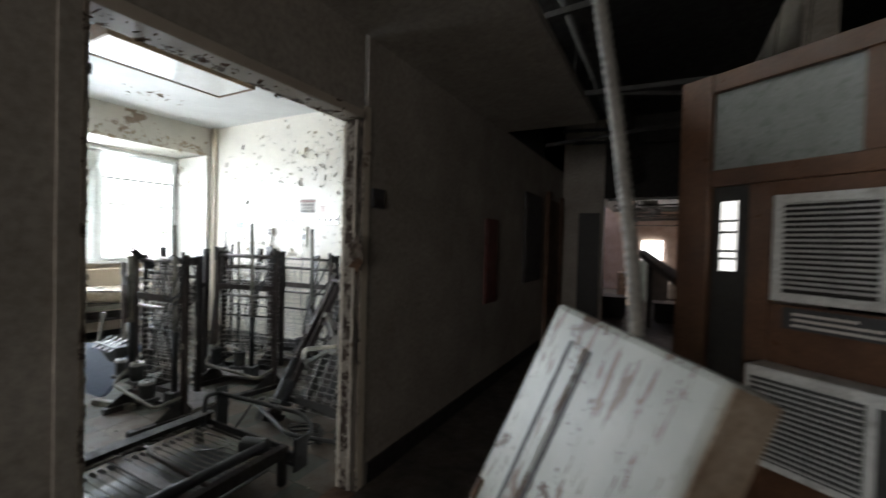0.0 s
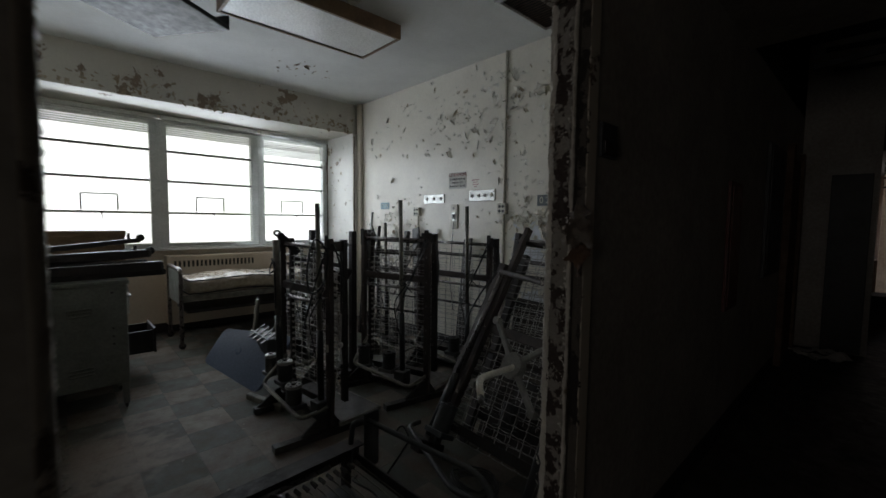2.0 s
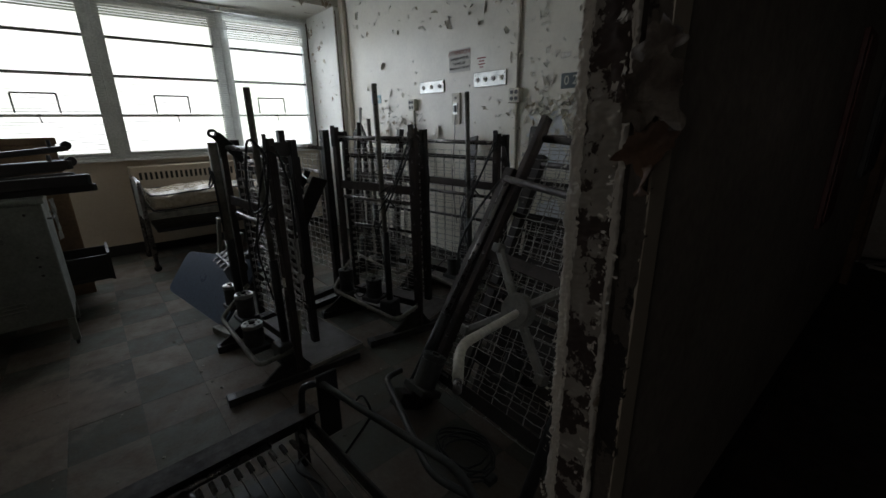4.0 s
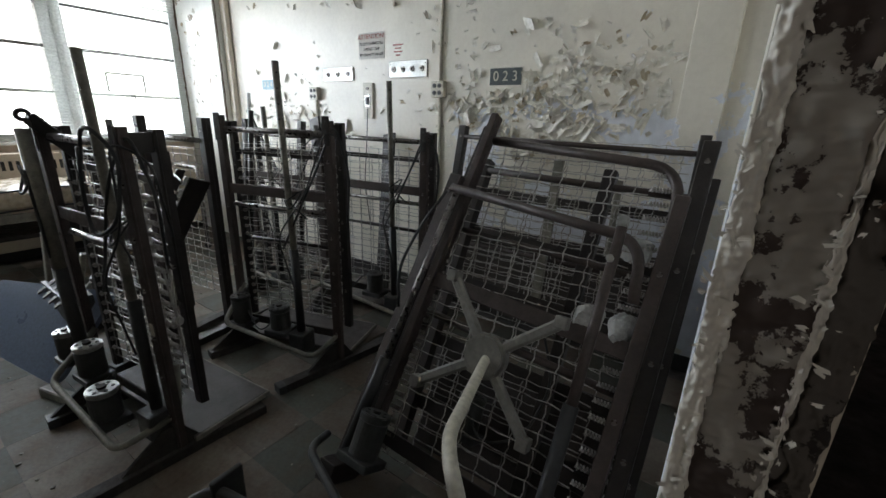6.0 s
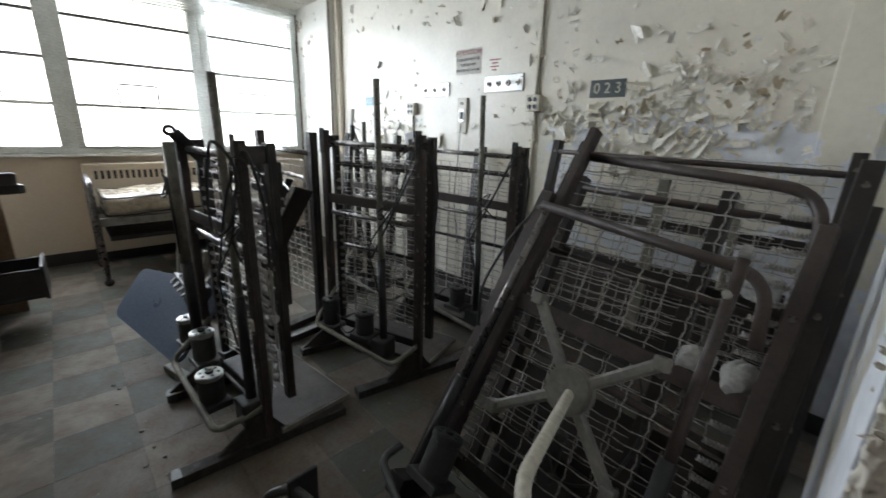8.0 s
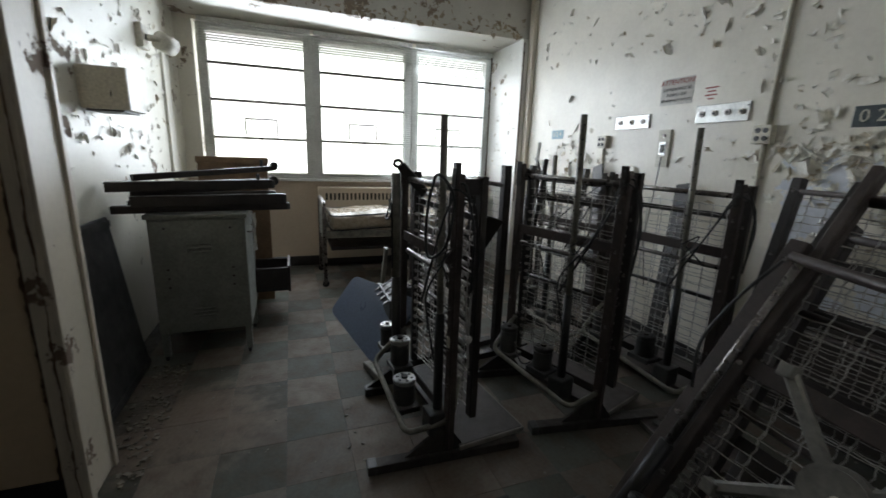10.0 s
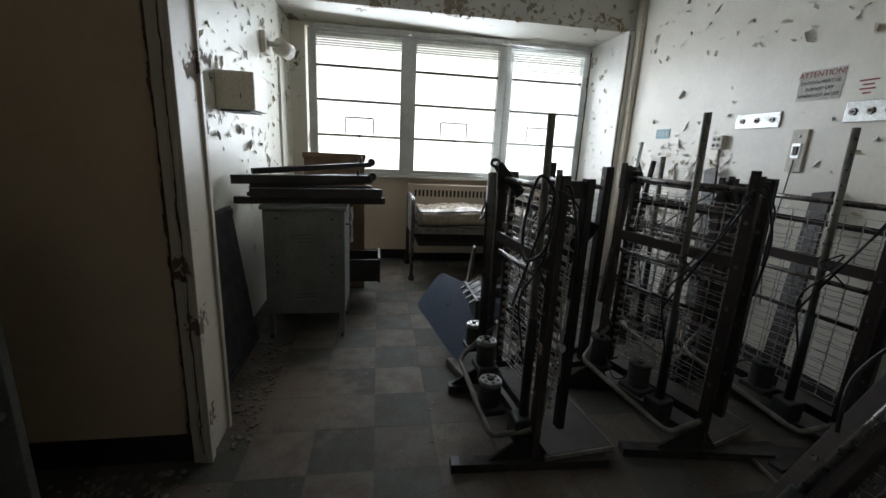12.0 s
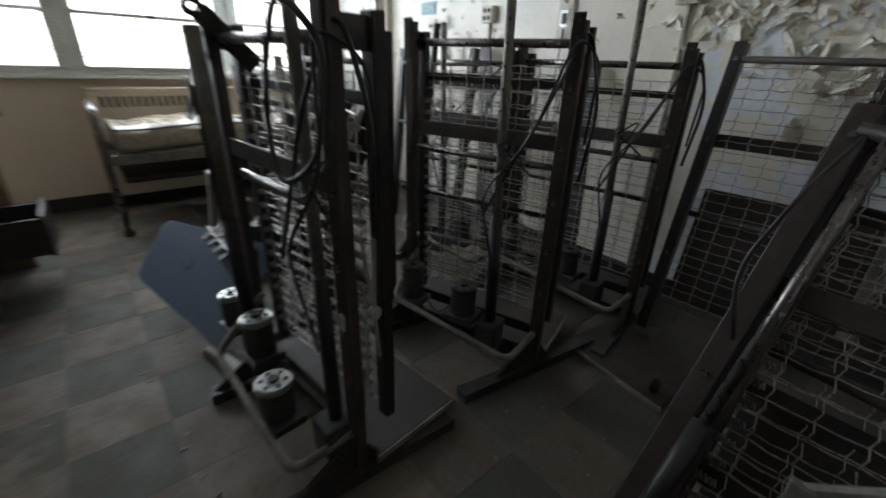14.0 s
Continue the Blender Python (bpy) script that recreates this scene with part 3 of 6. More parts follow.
def gas_panel(x0, x1, z0, z1, label, n):
    g = thing("gas_outlet_panel", label, "wall panel", pose((x0 + x1) / 2, YR, (z0 + z1) / 2))
    w, h = (x1 - x0) / 2, (z1 - z0) / 2
    part("plate", box(bmesh.new(), (-w, -0.014, -h), (w, 0, h), 0.004), SILVER, g)
    for k in range(n):
        x = -w + (k + 0.5) * 2 * w / n
        part("port", disc(bmesh.new(), (x, -0.018, 0), (0, 1, 0), min(0.02, h * 0.6), 0.012, 14), IVORY if k % 2 else TUBE, g)
        part("port_hole", disc(bmesh.new(), (x, -0.026, 0), (0, 1, 0), min(0.009, h * 0.3), 0.006, 10), BLACK, g)
    for x in (-w + 0.012, w - 0.012):
        part("screw", disc(bmesh.new(), (x, -0.015, h * 0.6), (0, 1, 0), 0.004, 0.004, 8), TUBE, g)


gas_panel(-1.1, -0.73, 1.69, 1.8, "brushed steel gas outlet panel on the wall", 3)
gas_panel(-0.32, 0.05, 1.7, 1.82, "brushed steel gas outlet panel on the wall", 4)

sw = thing("call_station", "ivory nurse call station with a black switch", "call switch", pose(-0.555, YR, 1.53))
part("plate", box(bmesh.new(), (-0.055, -0.02, -0.14), (0.055, 0, 0.14), 0.006), IVORY, sw)
part("inset", box(bmesh.new(), (-0.03, -0.026, -0.05), (0.03, -0.018, 0.05), 0.003), SILVER, sw)
part("switch", box(bmesh.new(), (-0.016, -0.034, -0.03), (0.016, -0.024, 0.03), 0.003), BLACK, sw)
part("jack", disc(bmesh.new(), (0, -0.024, 0.095), (0, 1, 0), 0.012, 0.01, 12), TUBE, sw)
part("cord", tube(bmesh.new(), bend([(0, -0.025, -0.06), (0.0, -0.04, -0.3), (-0.05, -0.03, -0.7), (0.02, -0.03, -1.1)], 0.1), 0.004, 6), BLACK, sw)

FACE = Matrix.Rotation(radians(90), 4, "X")
num = thing("room_number_plate", "dark slate plate with white bed number 023", "sign", pose(0.69, YR, 1.685))
part("plate", box(bmesh.new(), (-0.115, -0.006, -0.052), (0.115, 0, 0.052), 0.002), PLATE, num)
text_on("0 2 3", 0.088, Matrix.Translation((0, -0.0075, 0)) @ FACE, IVORY, num)
num2 = thing("bed_number_plate", "pale blue plate with bed number 024", "sign", pose(-1.96, YR, 1.68))
part("plate", box(bmesh.new(), (-0.1, -0.006, -0.045), (0.1, 0, 0.045), 0.002), PALEBLUE, num2)
text_on("0 2 4", 0.07, Matrix.Translation((0, -0.0075, 0)) @ FACE, IVORY, num2)

note = thing("warning_notice", "faded paper notice with a red heading", "notice", pose(-0.52, YR, 1.945))
part("sheet", box(bmesh.new(), (-0.14, -0.003, -0.095), (0.14, -0.001, 0.095)), PAPER, note)
text_on("ATTENTION!", 0.05, Matrix.Translation((0, -0.0045, 0.065)) @ FACE, RED, note)
for k, line in enumerate(("OXYGEN MUST BE", "TURNED OFF", "WHEN NOT IN USE")):
    text_on(line, 0.03, Matrix.Translation((0, -0.0045, 0.015 - 0.04 * k)) @ FACE, INK, note)
note2 = thing("small_notice", "small faded red printed label", "notice", pose(-0.24, YR, 1.9))
bm = bmesh.new()
for k, w in enumerate((0.05, 0.03, 0.042, 0.022)):
    box(bm, (-w, -0.003, 0.03 - 0.024 * k), (w, -0.001, 0.039 - 0.024 * k))
part("print", bm, RED, note2)

tagged(slab("trim_north_recess", (1.73, YR - 0.03, 0), (1.93, YR, CH), PLASTER, 0.006), "boxed pipe chase painted cream", "trim")
tagged(slab("trim_corner_pipe", (-2.62, YR - 0.06, 0), (-2.52, YR, CH), PALEJAMB, 0.02), "cream corner pipe cover", "trim")

# ---------------------------------------------------------------- ceiling fittings
lamp = thing("ceiling_lamp", "long fluorescent ceiling lamp with brown wooden trim", "lamp", pose(-0.46, 1.03, CH))
part("housing", box(bmesh.new(), (-0.26, -0.6, -0.1), (0.26, 0.6, 0)), CEIL, lamp)
bm = bmesh.new()
for a, b in (((-0.31, -0.66, -0.125), (-0.285, 0.66, 0)), ((0.285, -0.66, -0.125), (0.31, 0.66, 0)), ((-0.285, -0.66, -0.125), (0.285, -0.635, 0)), ((-0.285, 0.635, -0.125), (0.285, 0.66, 0))):
    box(bm, a, b, 0.003)
part("frame", bm, LAMPWOOD, lamp)
part("diffuser", box(bmesh.new(), (-0.285, -0.635, -0.115), (0.285, 0.635, -0.105)), LAMPGLASS, lamp)
smoke = thing("smoke_detector", "round white smoke detector on the ceiling", "detector", pose(-0.02, 1.13, CH))
part("base", disc(bmesh.new(), (0, 0, -0.015), (0, 0, 1), 0.065, 0.03, 24, 0.004), IVORY, smoke)
part("dome", disc(bmesh.new(), (0, 0, -0.045), (0, 0, 1), 0.045, 0.03, 24, 0.01), IVORY, smoke)
rail = thing("surface_conduit", "cream conduit across the ceiling", "conduit", pose(0, 0, CH - 0.014))
part("pipe", tube(bmesh.new(), [(0.06, 0.0, 0), (-0.02, 1.05, 0)], 0.012, 8), IVORY, rail, smooth=True)
vent = thing("ceiling_vent", "dark louvred ceiling vent near the door", "vent", pose(0.95, 2.3, CH))
bm = bmesh.new()
for a, b in (((-0.25, -0.35, -0.03), (-0.22, 0.35, 0)), ((0.22, -0.35, -0.03), (0.25, 0.35, 0)), ((-0.22, -0.35, -0.03), (0.22, -0.32, 0)), ((-0.22, 0.32, -0.03), (0.22, 0.35, 0))):
    box(bm, a, b, 0.003)
part("frame", bm, CEIL, vent)
part("backing", box(bmesh.new(), (-0.22, -0.32, -0.006), (0.22, 0.32, -0.002)), VOID, vent)
slat = box(bmesh.new(), (-0.22, -0.012, -0.002), (0.22, 0.012, 0.002))
first = part("slat", slat, RUST, vent)
first.matrix_basis = pose(0, -0.3, -0.016, 35)
for k in range(1, 18):
    shared("slat", first.data, vent, pose(0, -0.3 + 0.0355 * k, -0.016, 35))
tv = thing("television_bracket", "black ceiling television bracket", "bracket", pose(-0.27, -0.12, 2.76, 0, 0, 35))
part("tray", box(bmesh.new(), (-0.3, -0.25, -0.03), (0.3, 0.3, 0.0), 0.01), BLACK, tv)
part("arm", tube(bmesh.new(), [(0, 0, 0), (0, 0, CH - 2.76)], 0.03, 12), BLACK, tv)
part("lip", box(bmesh.new(), (-0.3, 0.28, 0.0), (0.3, 0.3, 0.06), 0.004), BLACK, tv)
part("clamp", box(bmesh.new(), (-0.06, -0.06, 0.0), (0.06, 0.06, 0.1), 0.01), BLACK, tv)

# ---------------------------------------------------------------- radiator
rad = thing("radiator_cover", "tan convector cover with a slotted grille", "radiator", pose(XW, 0, 0))
part("body", box(bmesh.new(), (0, 0.38, 0.12), (0.2, 2.55, 0.98), 0.012), WALLTAN, rad)
part("top_rail", box(bmesh.new(), (0.0, 0.38, 0.98), (0.215, 2.55, 0.995), 0.004), WALLTAN, rad)
fin = box(bmesh.new(), (0.2, -0.012, 0.85), (0.206, 0.012, 0.93))
ff = part("grille_slot", fin, VOID, rad)
ff.matrix_basis = pose(0, 0.47, 0)
for k in range(1, 20):
    shared("grille_slot", ff.data, rad, pose(0, 0.47 + 0.049 * k, 0))
part("grille_lip", box(bmesh.new(), (0.2, 0.44, 0.935), (0.212, 1.43, 0.945), 0.002), WALLTAN, rad)


# ---------------------------------------------------------------- bed frames
def spring_mesh(x0, x1, z0, z1, y, pitch, col, seed, amp=0.0025):
    """Link fabric: rows of wire with hooks between them."""
    rnd = random.Random(seed)
    bm = bmesh.new()
    rows = int((z1 - z0) / pitch)
    cols = int((x1 - x0) / col)
    sag = lambda u: 0.012 * math.sin(math.pi * u) * (1 + 0.5 * math.sin(seed))
    for r in range(rows + 1):
        z = z0 + r * pitch + rnd.uniform(-0.004, 0.004)
        pts = []
        for c in range(2 * cols + 1):
            u = c / (2 * cols)
            pts.append((x0 + (x1 - x0) * u, y + sag(u) + rnd.uniform(-0.002, 0.002), z + (amp if c % 2 else -amp) * 0.6 + rnd.uniform(-0.002, 0.002)))
        tube(bm, pts, 0.0026, 4, False)
        if r < rows:
            for c in range(cols):
                u = (c + 0.5) / cols
                xx = x0 + (x1 - x0) * u
                tube(bm, [(xx - 0.004, y + sag(u) - 0.003, z), (xx + 0.004, y + sag(u) - 0.006, z + pitch * 0.5), (xx - 0.003, y + sag(u), z + pitch)], 0.0026, 4, False)
    return bm


def coil_mesh():
    bm = bmesh.new()
    tube(bm, [(0.008 * math.cos(a), 0.008 * math.sin(a), 0.055 * a / 44) for a in (k * 0.9 for k in range(49))], 0.0026, 4)
    me = bpy.data.meshes.new("coil_spring")
    bm.to_mesh(me)
    bm.free()
    me.materials.append(WIRE)
    return me


COIL = coil_mesh()


def bolt_mesh():
    bm = bmesh.new()
    disc(bm, (0, 0, 0.003), (0, 0, 1), 0.009, 0.006, 8)
    me = bpy.data.meshes.new("bolt")
    bm.to_mesh(me)
    bm.free()
    me.materials.append(TUBE)
    return me


BOLT = bolt_mesh()


def rail_with_bolts(name, parent, p, q, w, d, material, zs, label=""):
    bm = bmesh.new()
    p, q = Vector(p), Vector(q)
    bar(bm, p, q, w, d, (1, 0, 0), 0.003)
    lip = Vector((0, d * 0.5 + 0.012, 0))
    bar(bm, p + lip + Vector((w * 0.42, 0, 0)), q + lip + Vector((w * 0.42, 0, 0)), 0.006, 0.026, (1, 0, 0))
    r = part(name, bm, material, parent, label)
    for f in zs:
        c = p.lerp(q, f)
        b = new("bolt", BOLT)
        b.parent = r
        b.matrix_basis = Matrix.Translation(c + Vector((0, -d * 0.5, 0))) @ Matrix.Rotation(radians(90), 4, "X")
    return r


def motor(parent, x, y, z, h, r, cap):
    m = part("motor", disc(bmesh.new(), (x, y, z + h / 2), (0, 0, 1), r, h, 24, 0.004), CAN, parent, "grey drive motor")
    part("motor_cap", disc(bmesh.new(), (x, y, z + h + 0.012), (0, 0, 1), r * 1.04, 0.024, 24, 0.004), cap, m)
    hub = part("cap_hub", disc(bmesh.new(), (x, y, z + h + 0.028), (0, 0, 1), r * 0.3, 0.012, 12), DARKBROWN, m)
    for k in range(6):
        a = k * math.pi / 3
        part("cap_slot", disc(bmesh.new(), (x + r * 0.68 * math.cos(a), y + r * 0.68 * math.sin(a), z + h + 0.0245), (0, 0, 1), r * 0.14, 0.004, 8), BLACK, m)
    part("motor_flange", box(bmesh.new(), (x - r * 1.3, y - r * 1.1, z - 0.03), (x + r * 1.3, y + r * 1.1, z), 0.006), CAN, m)
    return m


def cable(parent, pts, r=0.0045):
    return part("cable", tube(bmesh.new(), bend(pts, 0.08, 6), r, 6), BLACK, parent, "loose black power cable", True)


def upright_bed(m, W, H, pole, label, seed, board=True, caps=SILVER, poles2=False, feet=True, toe=0, motors=((0.1, -0.06, 0.24, 0.12, 0.052), (0.45, -0.07, 0.24, 0.11, 0.055))):
    """A bed frame standing on end: rails, tubes, link springs, motors, lifting rod and base."""
    rnd = random.Random(seed)
    b = thing("hospital_bed", label, "bed frame", m, "bed frames stood on end")
    rail_with_bolts("side_rail", b, (0, 0, 0.1), (0, 0, H), 0.04, 0.01, BROWN, (0.1, 0.35, 0.62, 0.93))
    rail_with_bolts("side_rail", b, (W, 0, 0.05), (W, 0, H - 0.01), 0.05, 0.01, BROWN, (0.12, 0.26, 0.4, 0.55, 0.7, 0.85, 0.95))
    rail_with_bolts("deck_rail", b, (0.02, 0.07, 0.2), (0.015, 0.07, H - 0.03), 0.03, 0.01, DARKBROWN, (0.2, 0.8))
    rail_with_bolts("deck_rail", b, (W + 0.004, 0.115, 0.2), (W - 0.002, 0.115, H - 0.02), 0.045, 0.01, DARKBROWN, (0.2, 0.55, 0.8))
    for x in (0, W):
        bm = bmesh.new()
        box(bm, (x - 0.02, -0.012, H - 0.13), (x + 0.02, -0.006, H + 0.012), 0.003)
        box(bm, (x - 0.006, -0.006, H - 0.1), (x + 0.006, 0.115, H - 0.03), 0.003)
        br = part("end_bracket", bm, DARKBROWN, b)
        for dz in (-0.11, -0.06, -0.012):
            part("bracket_hole", disc(bmesh.new(), (x, -0.0125, H + dz), (0, 1, 0), 0.006, 0.003, 10), INK, br)
    part("top_tube", tube(bmesh.new(), [(0, 0.03, H - 0.07), (W, 0.03, H - 0.075)], 0.015, 10), TUBE, b, smooth=True)
    part("cross_bar", bar(bmesh.new(), (0, 0.01, H * 0.72), (W, 0.01, H * 0.715), 0.055, 0.012, (0, 0, 1), 0.003), BROWN, b)
    part("mid_tube", tube(bmesh.new(), [(0, 0.03, H * 0.655), (W, 0.03, H * 0.65)], 0.013, 10), TUBE, b, smooth=True)
    part("low_bar", bar(bmesh.new(), (0, 0.02, 0.2), (W, 0.02, 0.2), 0.05, 0.012, (0, 0, 1), 0.003), DARKBROWN, b)
    part("link_spring", spring_mesh(0.03, W - 0.03, 0.26, H - 0.1, 0.075, 0.047, 0.075, seed), WIRE, b)
    for k in range(int((H - 0.5) / 0.047)):
        for x, s in ((0.03, 1), (W - 0.03, -1)):
            ob = new("coil_spring", COIL)
            ob.parent = b
            ob.matrix_basis = Matrix.Translation((x - s * 0.03, 0.075, 0.3 + k * 0.047)) @ Matrix.Rotation(radians(90 * s), 4, "Y")
    part("deck_tube", tube(bmesh.new(), [(0.02, 0.1, H * 0.5), (W, 0.1, H * 0.495)], 0.011, 8), DARKBROWN, b, smooth=True)
    part("deck_bar", bar(bmesh.new(), (0.02, 0.1, H * 0.86), (W, 0.1, H * 0.855), 0.03, 0.012, (0, 0, 1), 0.002), DARKBROWN, b)
    part("link_spring", spring_mesh(0.05, W - 0.02, 0.24, H - 0.14, 0.115, 0.061, 0.09, seed + 50), WIRE, b)
    part("guard_tube", tube(bmesh.new(), bend([(0.02, 0.03, 0.42), (0.03, -0.17, 0.25), (W - 0.04, -0.19, 0.16), (W, 0.03, 0.2), (W, 0.05, 0.42)], 0.05), 0.014, 10), OLIVE, b, smooth=True)
    for spec in motors:
        motor(b, *spec, caps)
    px, py, ph = pole
    part("lift_sleeve", tube(bmesh.new(), [(px, py, 0.16), (px - 0.01, py, 0.72)], 0.023, 12), BLACK, b, smooth=True)
    rod = part("lift_rod", tube(bmesh.new(), [(px - 0.01, py, 0.7), (px - 0.03, py, ph)], 0.0165, 10), OLIVE, b, smooth=True)
    for k in range(9):
        part("rod_hole", disc(bmesh.new(), (px - 0.012 - 0.018 * k / 9, py - 0.0165, ph - 0.05 - 0.07 * k), (0, 1, 0), 0.005, 0.003, 8), BLACK, rod)
    part("gearbox", box(bmesh.new(), (px - 0.05, py - 0.06, 0.12), (px + 0.05, py + 0.05, 0.24), 0.012), CAN, b)
    if poles2:
        part("lift_sleeve", tube(bmesh.new(), [(0.07, -0.05, 0.3), (0.05, -0.05, 0.75)], 0.026, 12), BLACK, b, smooth=True)
        part("lift_tube", tube(bmesh.new(), [(0.05, -0.05, 0.72), (0.01, -0.04, H - 0.04)], 0.025, 12), OLIVE, b, smooth=True)
        cable(b, [(W - 0.16, -0.05, 1.22), (W - 0.04, -0.07, 1.37), (W + 0.05, -0.02, 1.26), (W + 0.03, -0.05, 1.04), (W - 0.1, -0.08, 0.96), (W - 0.17, -0.06, 1.1), (W - 0.1, -0.07, 1.28)], 0.007)
        cable(b, [(0.02, -0.08, 1.18), (0.09, -0.09, 1.1), (0.01, -0.1, 1.06), (-0.03, -0.06, 1.14), (0.06, -0.08, 1.17), (0.05, -0.07, 0.8)], 0.006)
        part("data_plate", box(bmesh.new(), (W - 0.012, -0.0085, 0.58), (W + 0.012, -0.0055, 0.63), 0.001), IVORY, b, "pale rating plate")
    cable(b, [(px, py - 0.03, 0.5), (px - 0.06, py - 0.06, 0.8), (px + 0.1, py - 0.03, 1.02), (W + 0.01, -0.03, H - 0.05), (W + 0.07, 0.06, H - 0.12), (W + 0.05, 0.1, H - 0.4)])
    cable(b, [(px - 0.02, py - 0.02, 0.98), (px + 0.06, py + 0.03, 1.05), (px + 0.02, py - 0.05, 0.93), (px - 0.05, py + 0.0, 1.0), (px + 0.1, py - 0.02, 0.9)], 0.004)
    cable(b, [(0.1, -0.06, 0.3), (0.25, -0.14, 0.2), (0.35, -0.05, 0.35), (W * 0.6, -0.08, 0.3)], 0.005)
    cable(b, [(W - 0.24, py - 0.02, 0.72), (W - 0.04, -0.035, 1.16), (W + 0.03, 0.02, H - 0.01), (W + 0.09, 0.05, 1.12), (W + 0.06, 0.06, 0.86)], 0.006)
    if feet:
        for x, l in ((W, 0.36), (0.0, 0.2)):
            bm = bmesh.new()
            box(bm, (x - 0.03, -l, 0.0), (x + 0.03, 0.38, 0.045), 0.004)
            vs = [bm.verts.new(v) for v in ((x - 0.008, -0.2, 0.045), (x - 0.008, 0.1, 0.045), (x - 0.008, 0.02, 0.16), (x - 0.008, -0.04, 0.16))]
            f = bm.faces.new(vs)
            g = bmesh.ops.extrude_face_region(bm, geom=[f])
            bmesh.ops.translate(bm, vec=(0.016, 0, 0), verts=[v for v in g["geom"] if isinstance(v, bmesh.types.BMVert)])
            ft = part("foot_bar", bm, DUSTY, b)
            ft.matrix_basis = Matrix.Translation((x, 0, 0)) @ Matrix.Rotation(radians(-toe), 4, "Z") @ Matrix.Translation((-x, 0, 0))
            part("end_cap", box(bmesh.new(), (x - 0.032, -l - 0.012, 0.002), (x + 0.032, -l + 0.03, 0.047), 0.004), CAN, ft)
    if board:
        p = part("end_panel", box(bmesh.new(), (-0.12, 0.06, 0.046), (W + 0.03, 0.43, 0.07), 0.006), BOARD, b, "brown laminate end panel lying flat")
        part("panel_edge", box(bmesh.new(), (-0.12, 0.428, 0.044), (W + 0.034, 0.436, 0.068), 0.003), EDGE, p)
        part("panel_edge", box(bmesh.new(), (W + 0.028, 0.06, 0.044), (W + 0.037, 0.427, 0.068), 0.003), EDGE, p)
    return b


STOOD = "brown steel bed stood on end, link springs showing"
bed1 = upright_bed(pose(-0.29, 0.65, 0, 0, 0, 6), 0.635, 1.36, (0.575, -0.02, 1.585), "brown steel bed stood on end, link springs and silver-capped motors", 1, poles2=True, toe=9, motors=((-0.06, -0.06, 0.29, 0.11, 0.042), (0.16, -0.06, 0.28, 0.12, 0.052), (0.39, -0.12, 0.19, 0.11, 0.055)))
bed2 = upright_bed(pose(-0.27, 1.375, 0, 0, 0, 18), 0.66, 1.39, (0.48, -0.075, 1.64), "brown steel bed stood on end with black cables looped over", 2, caps=CAN, toe=27, motors=((0.06, -0.06, 0.22, 0.14, 0.052), (0.35, -0.085, 0.24, 0.11, 0.055)))
bed3 = upright_bed(pose(-0.32, 2.12, 0, 0, 0, 9), 0.78, 1.34, (0.6, -0.06, 1.612), "brown steel bed stood on end close to the wall", 3, caps=CAN)

bed4 = upright_bed(pose(-1.0, 1.95, 0, 0, 0, 12), 0.66, 1.33, (0.3, -0.08, 1.45), STOOD, 4, caps=CAN, board=False)
bed5 = upright_bed(pose(-1.25, 0.98, 0, 0, 0, 14), 0.62, 1.2, (0.5, -0.06, 1.25), STOOD, 5, caps=CAN, board=False)

# strap hook and cloth strip tied to the first frame
hook = thing("rail_hook", "black hooked steel bracket on a bed frame", "hook", pose(-0.24, 0.71, 1.29))
part("plate", bar(bmesh.new(), (0.04, 0.045, -0.075), (-0.04, -0.07, 0.07), 0.055, 0.014, (0, 0, 1), 0.003), BLACK, hook)
part("ring", tube(bmesh.new(), [(-0.045 + 0.013 * math.cos(a), -0.085 + 0.018 * math.cos(a), 0.08 + 0.018 * math.sin(a)) for a in (k * math.pi / 6 for k in range(11))], 0.009, 6), BLACK, hook)
strip = thing("cloth_strip", "dirty white cloth strip knotted round a rail", "cloth", pose(0.37, 0.79, 0.62))
part("knot", disc(bmesh.new(), (0, 0, 0), (1, 0.3, 0.2), 0.018, 0.035, 10, 0.006), CLOTH, strip)
for a, b2 in (((0, 0, 0), (-0.05, 0.0, 0.2)), ((0, 0, 0), (0.015, 0.0, 0.22)), ((0, 0, 0), (0.02, 0.0, -0.13)), ((0, 0, 0), (-0.005, 0.01, -0.1))):
    part("tail", bar(bmesh.new(), a, b2, 0.018, 0.004, (1, 0, 0), 0.001), CLOTH, strip)


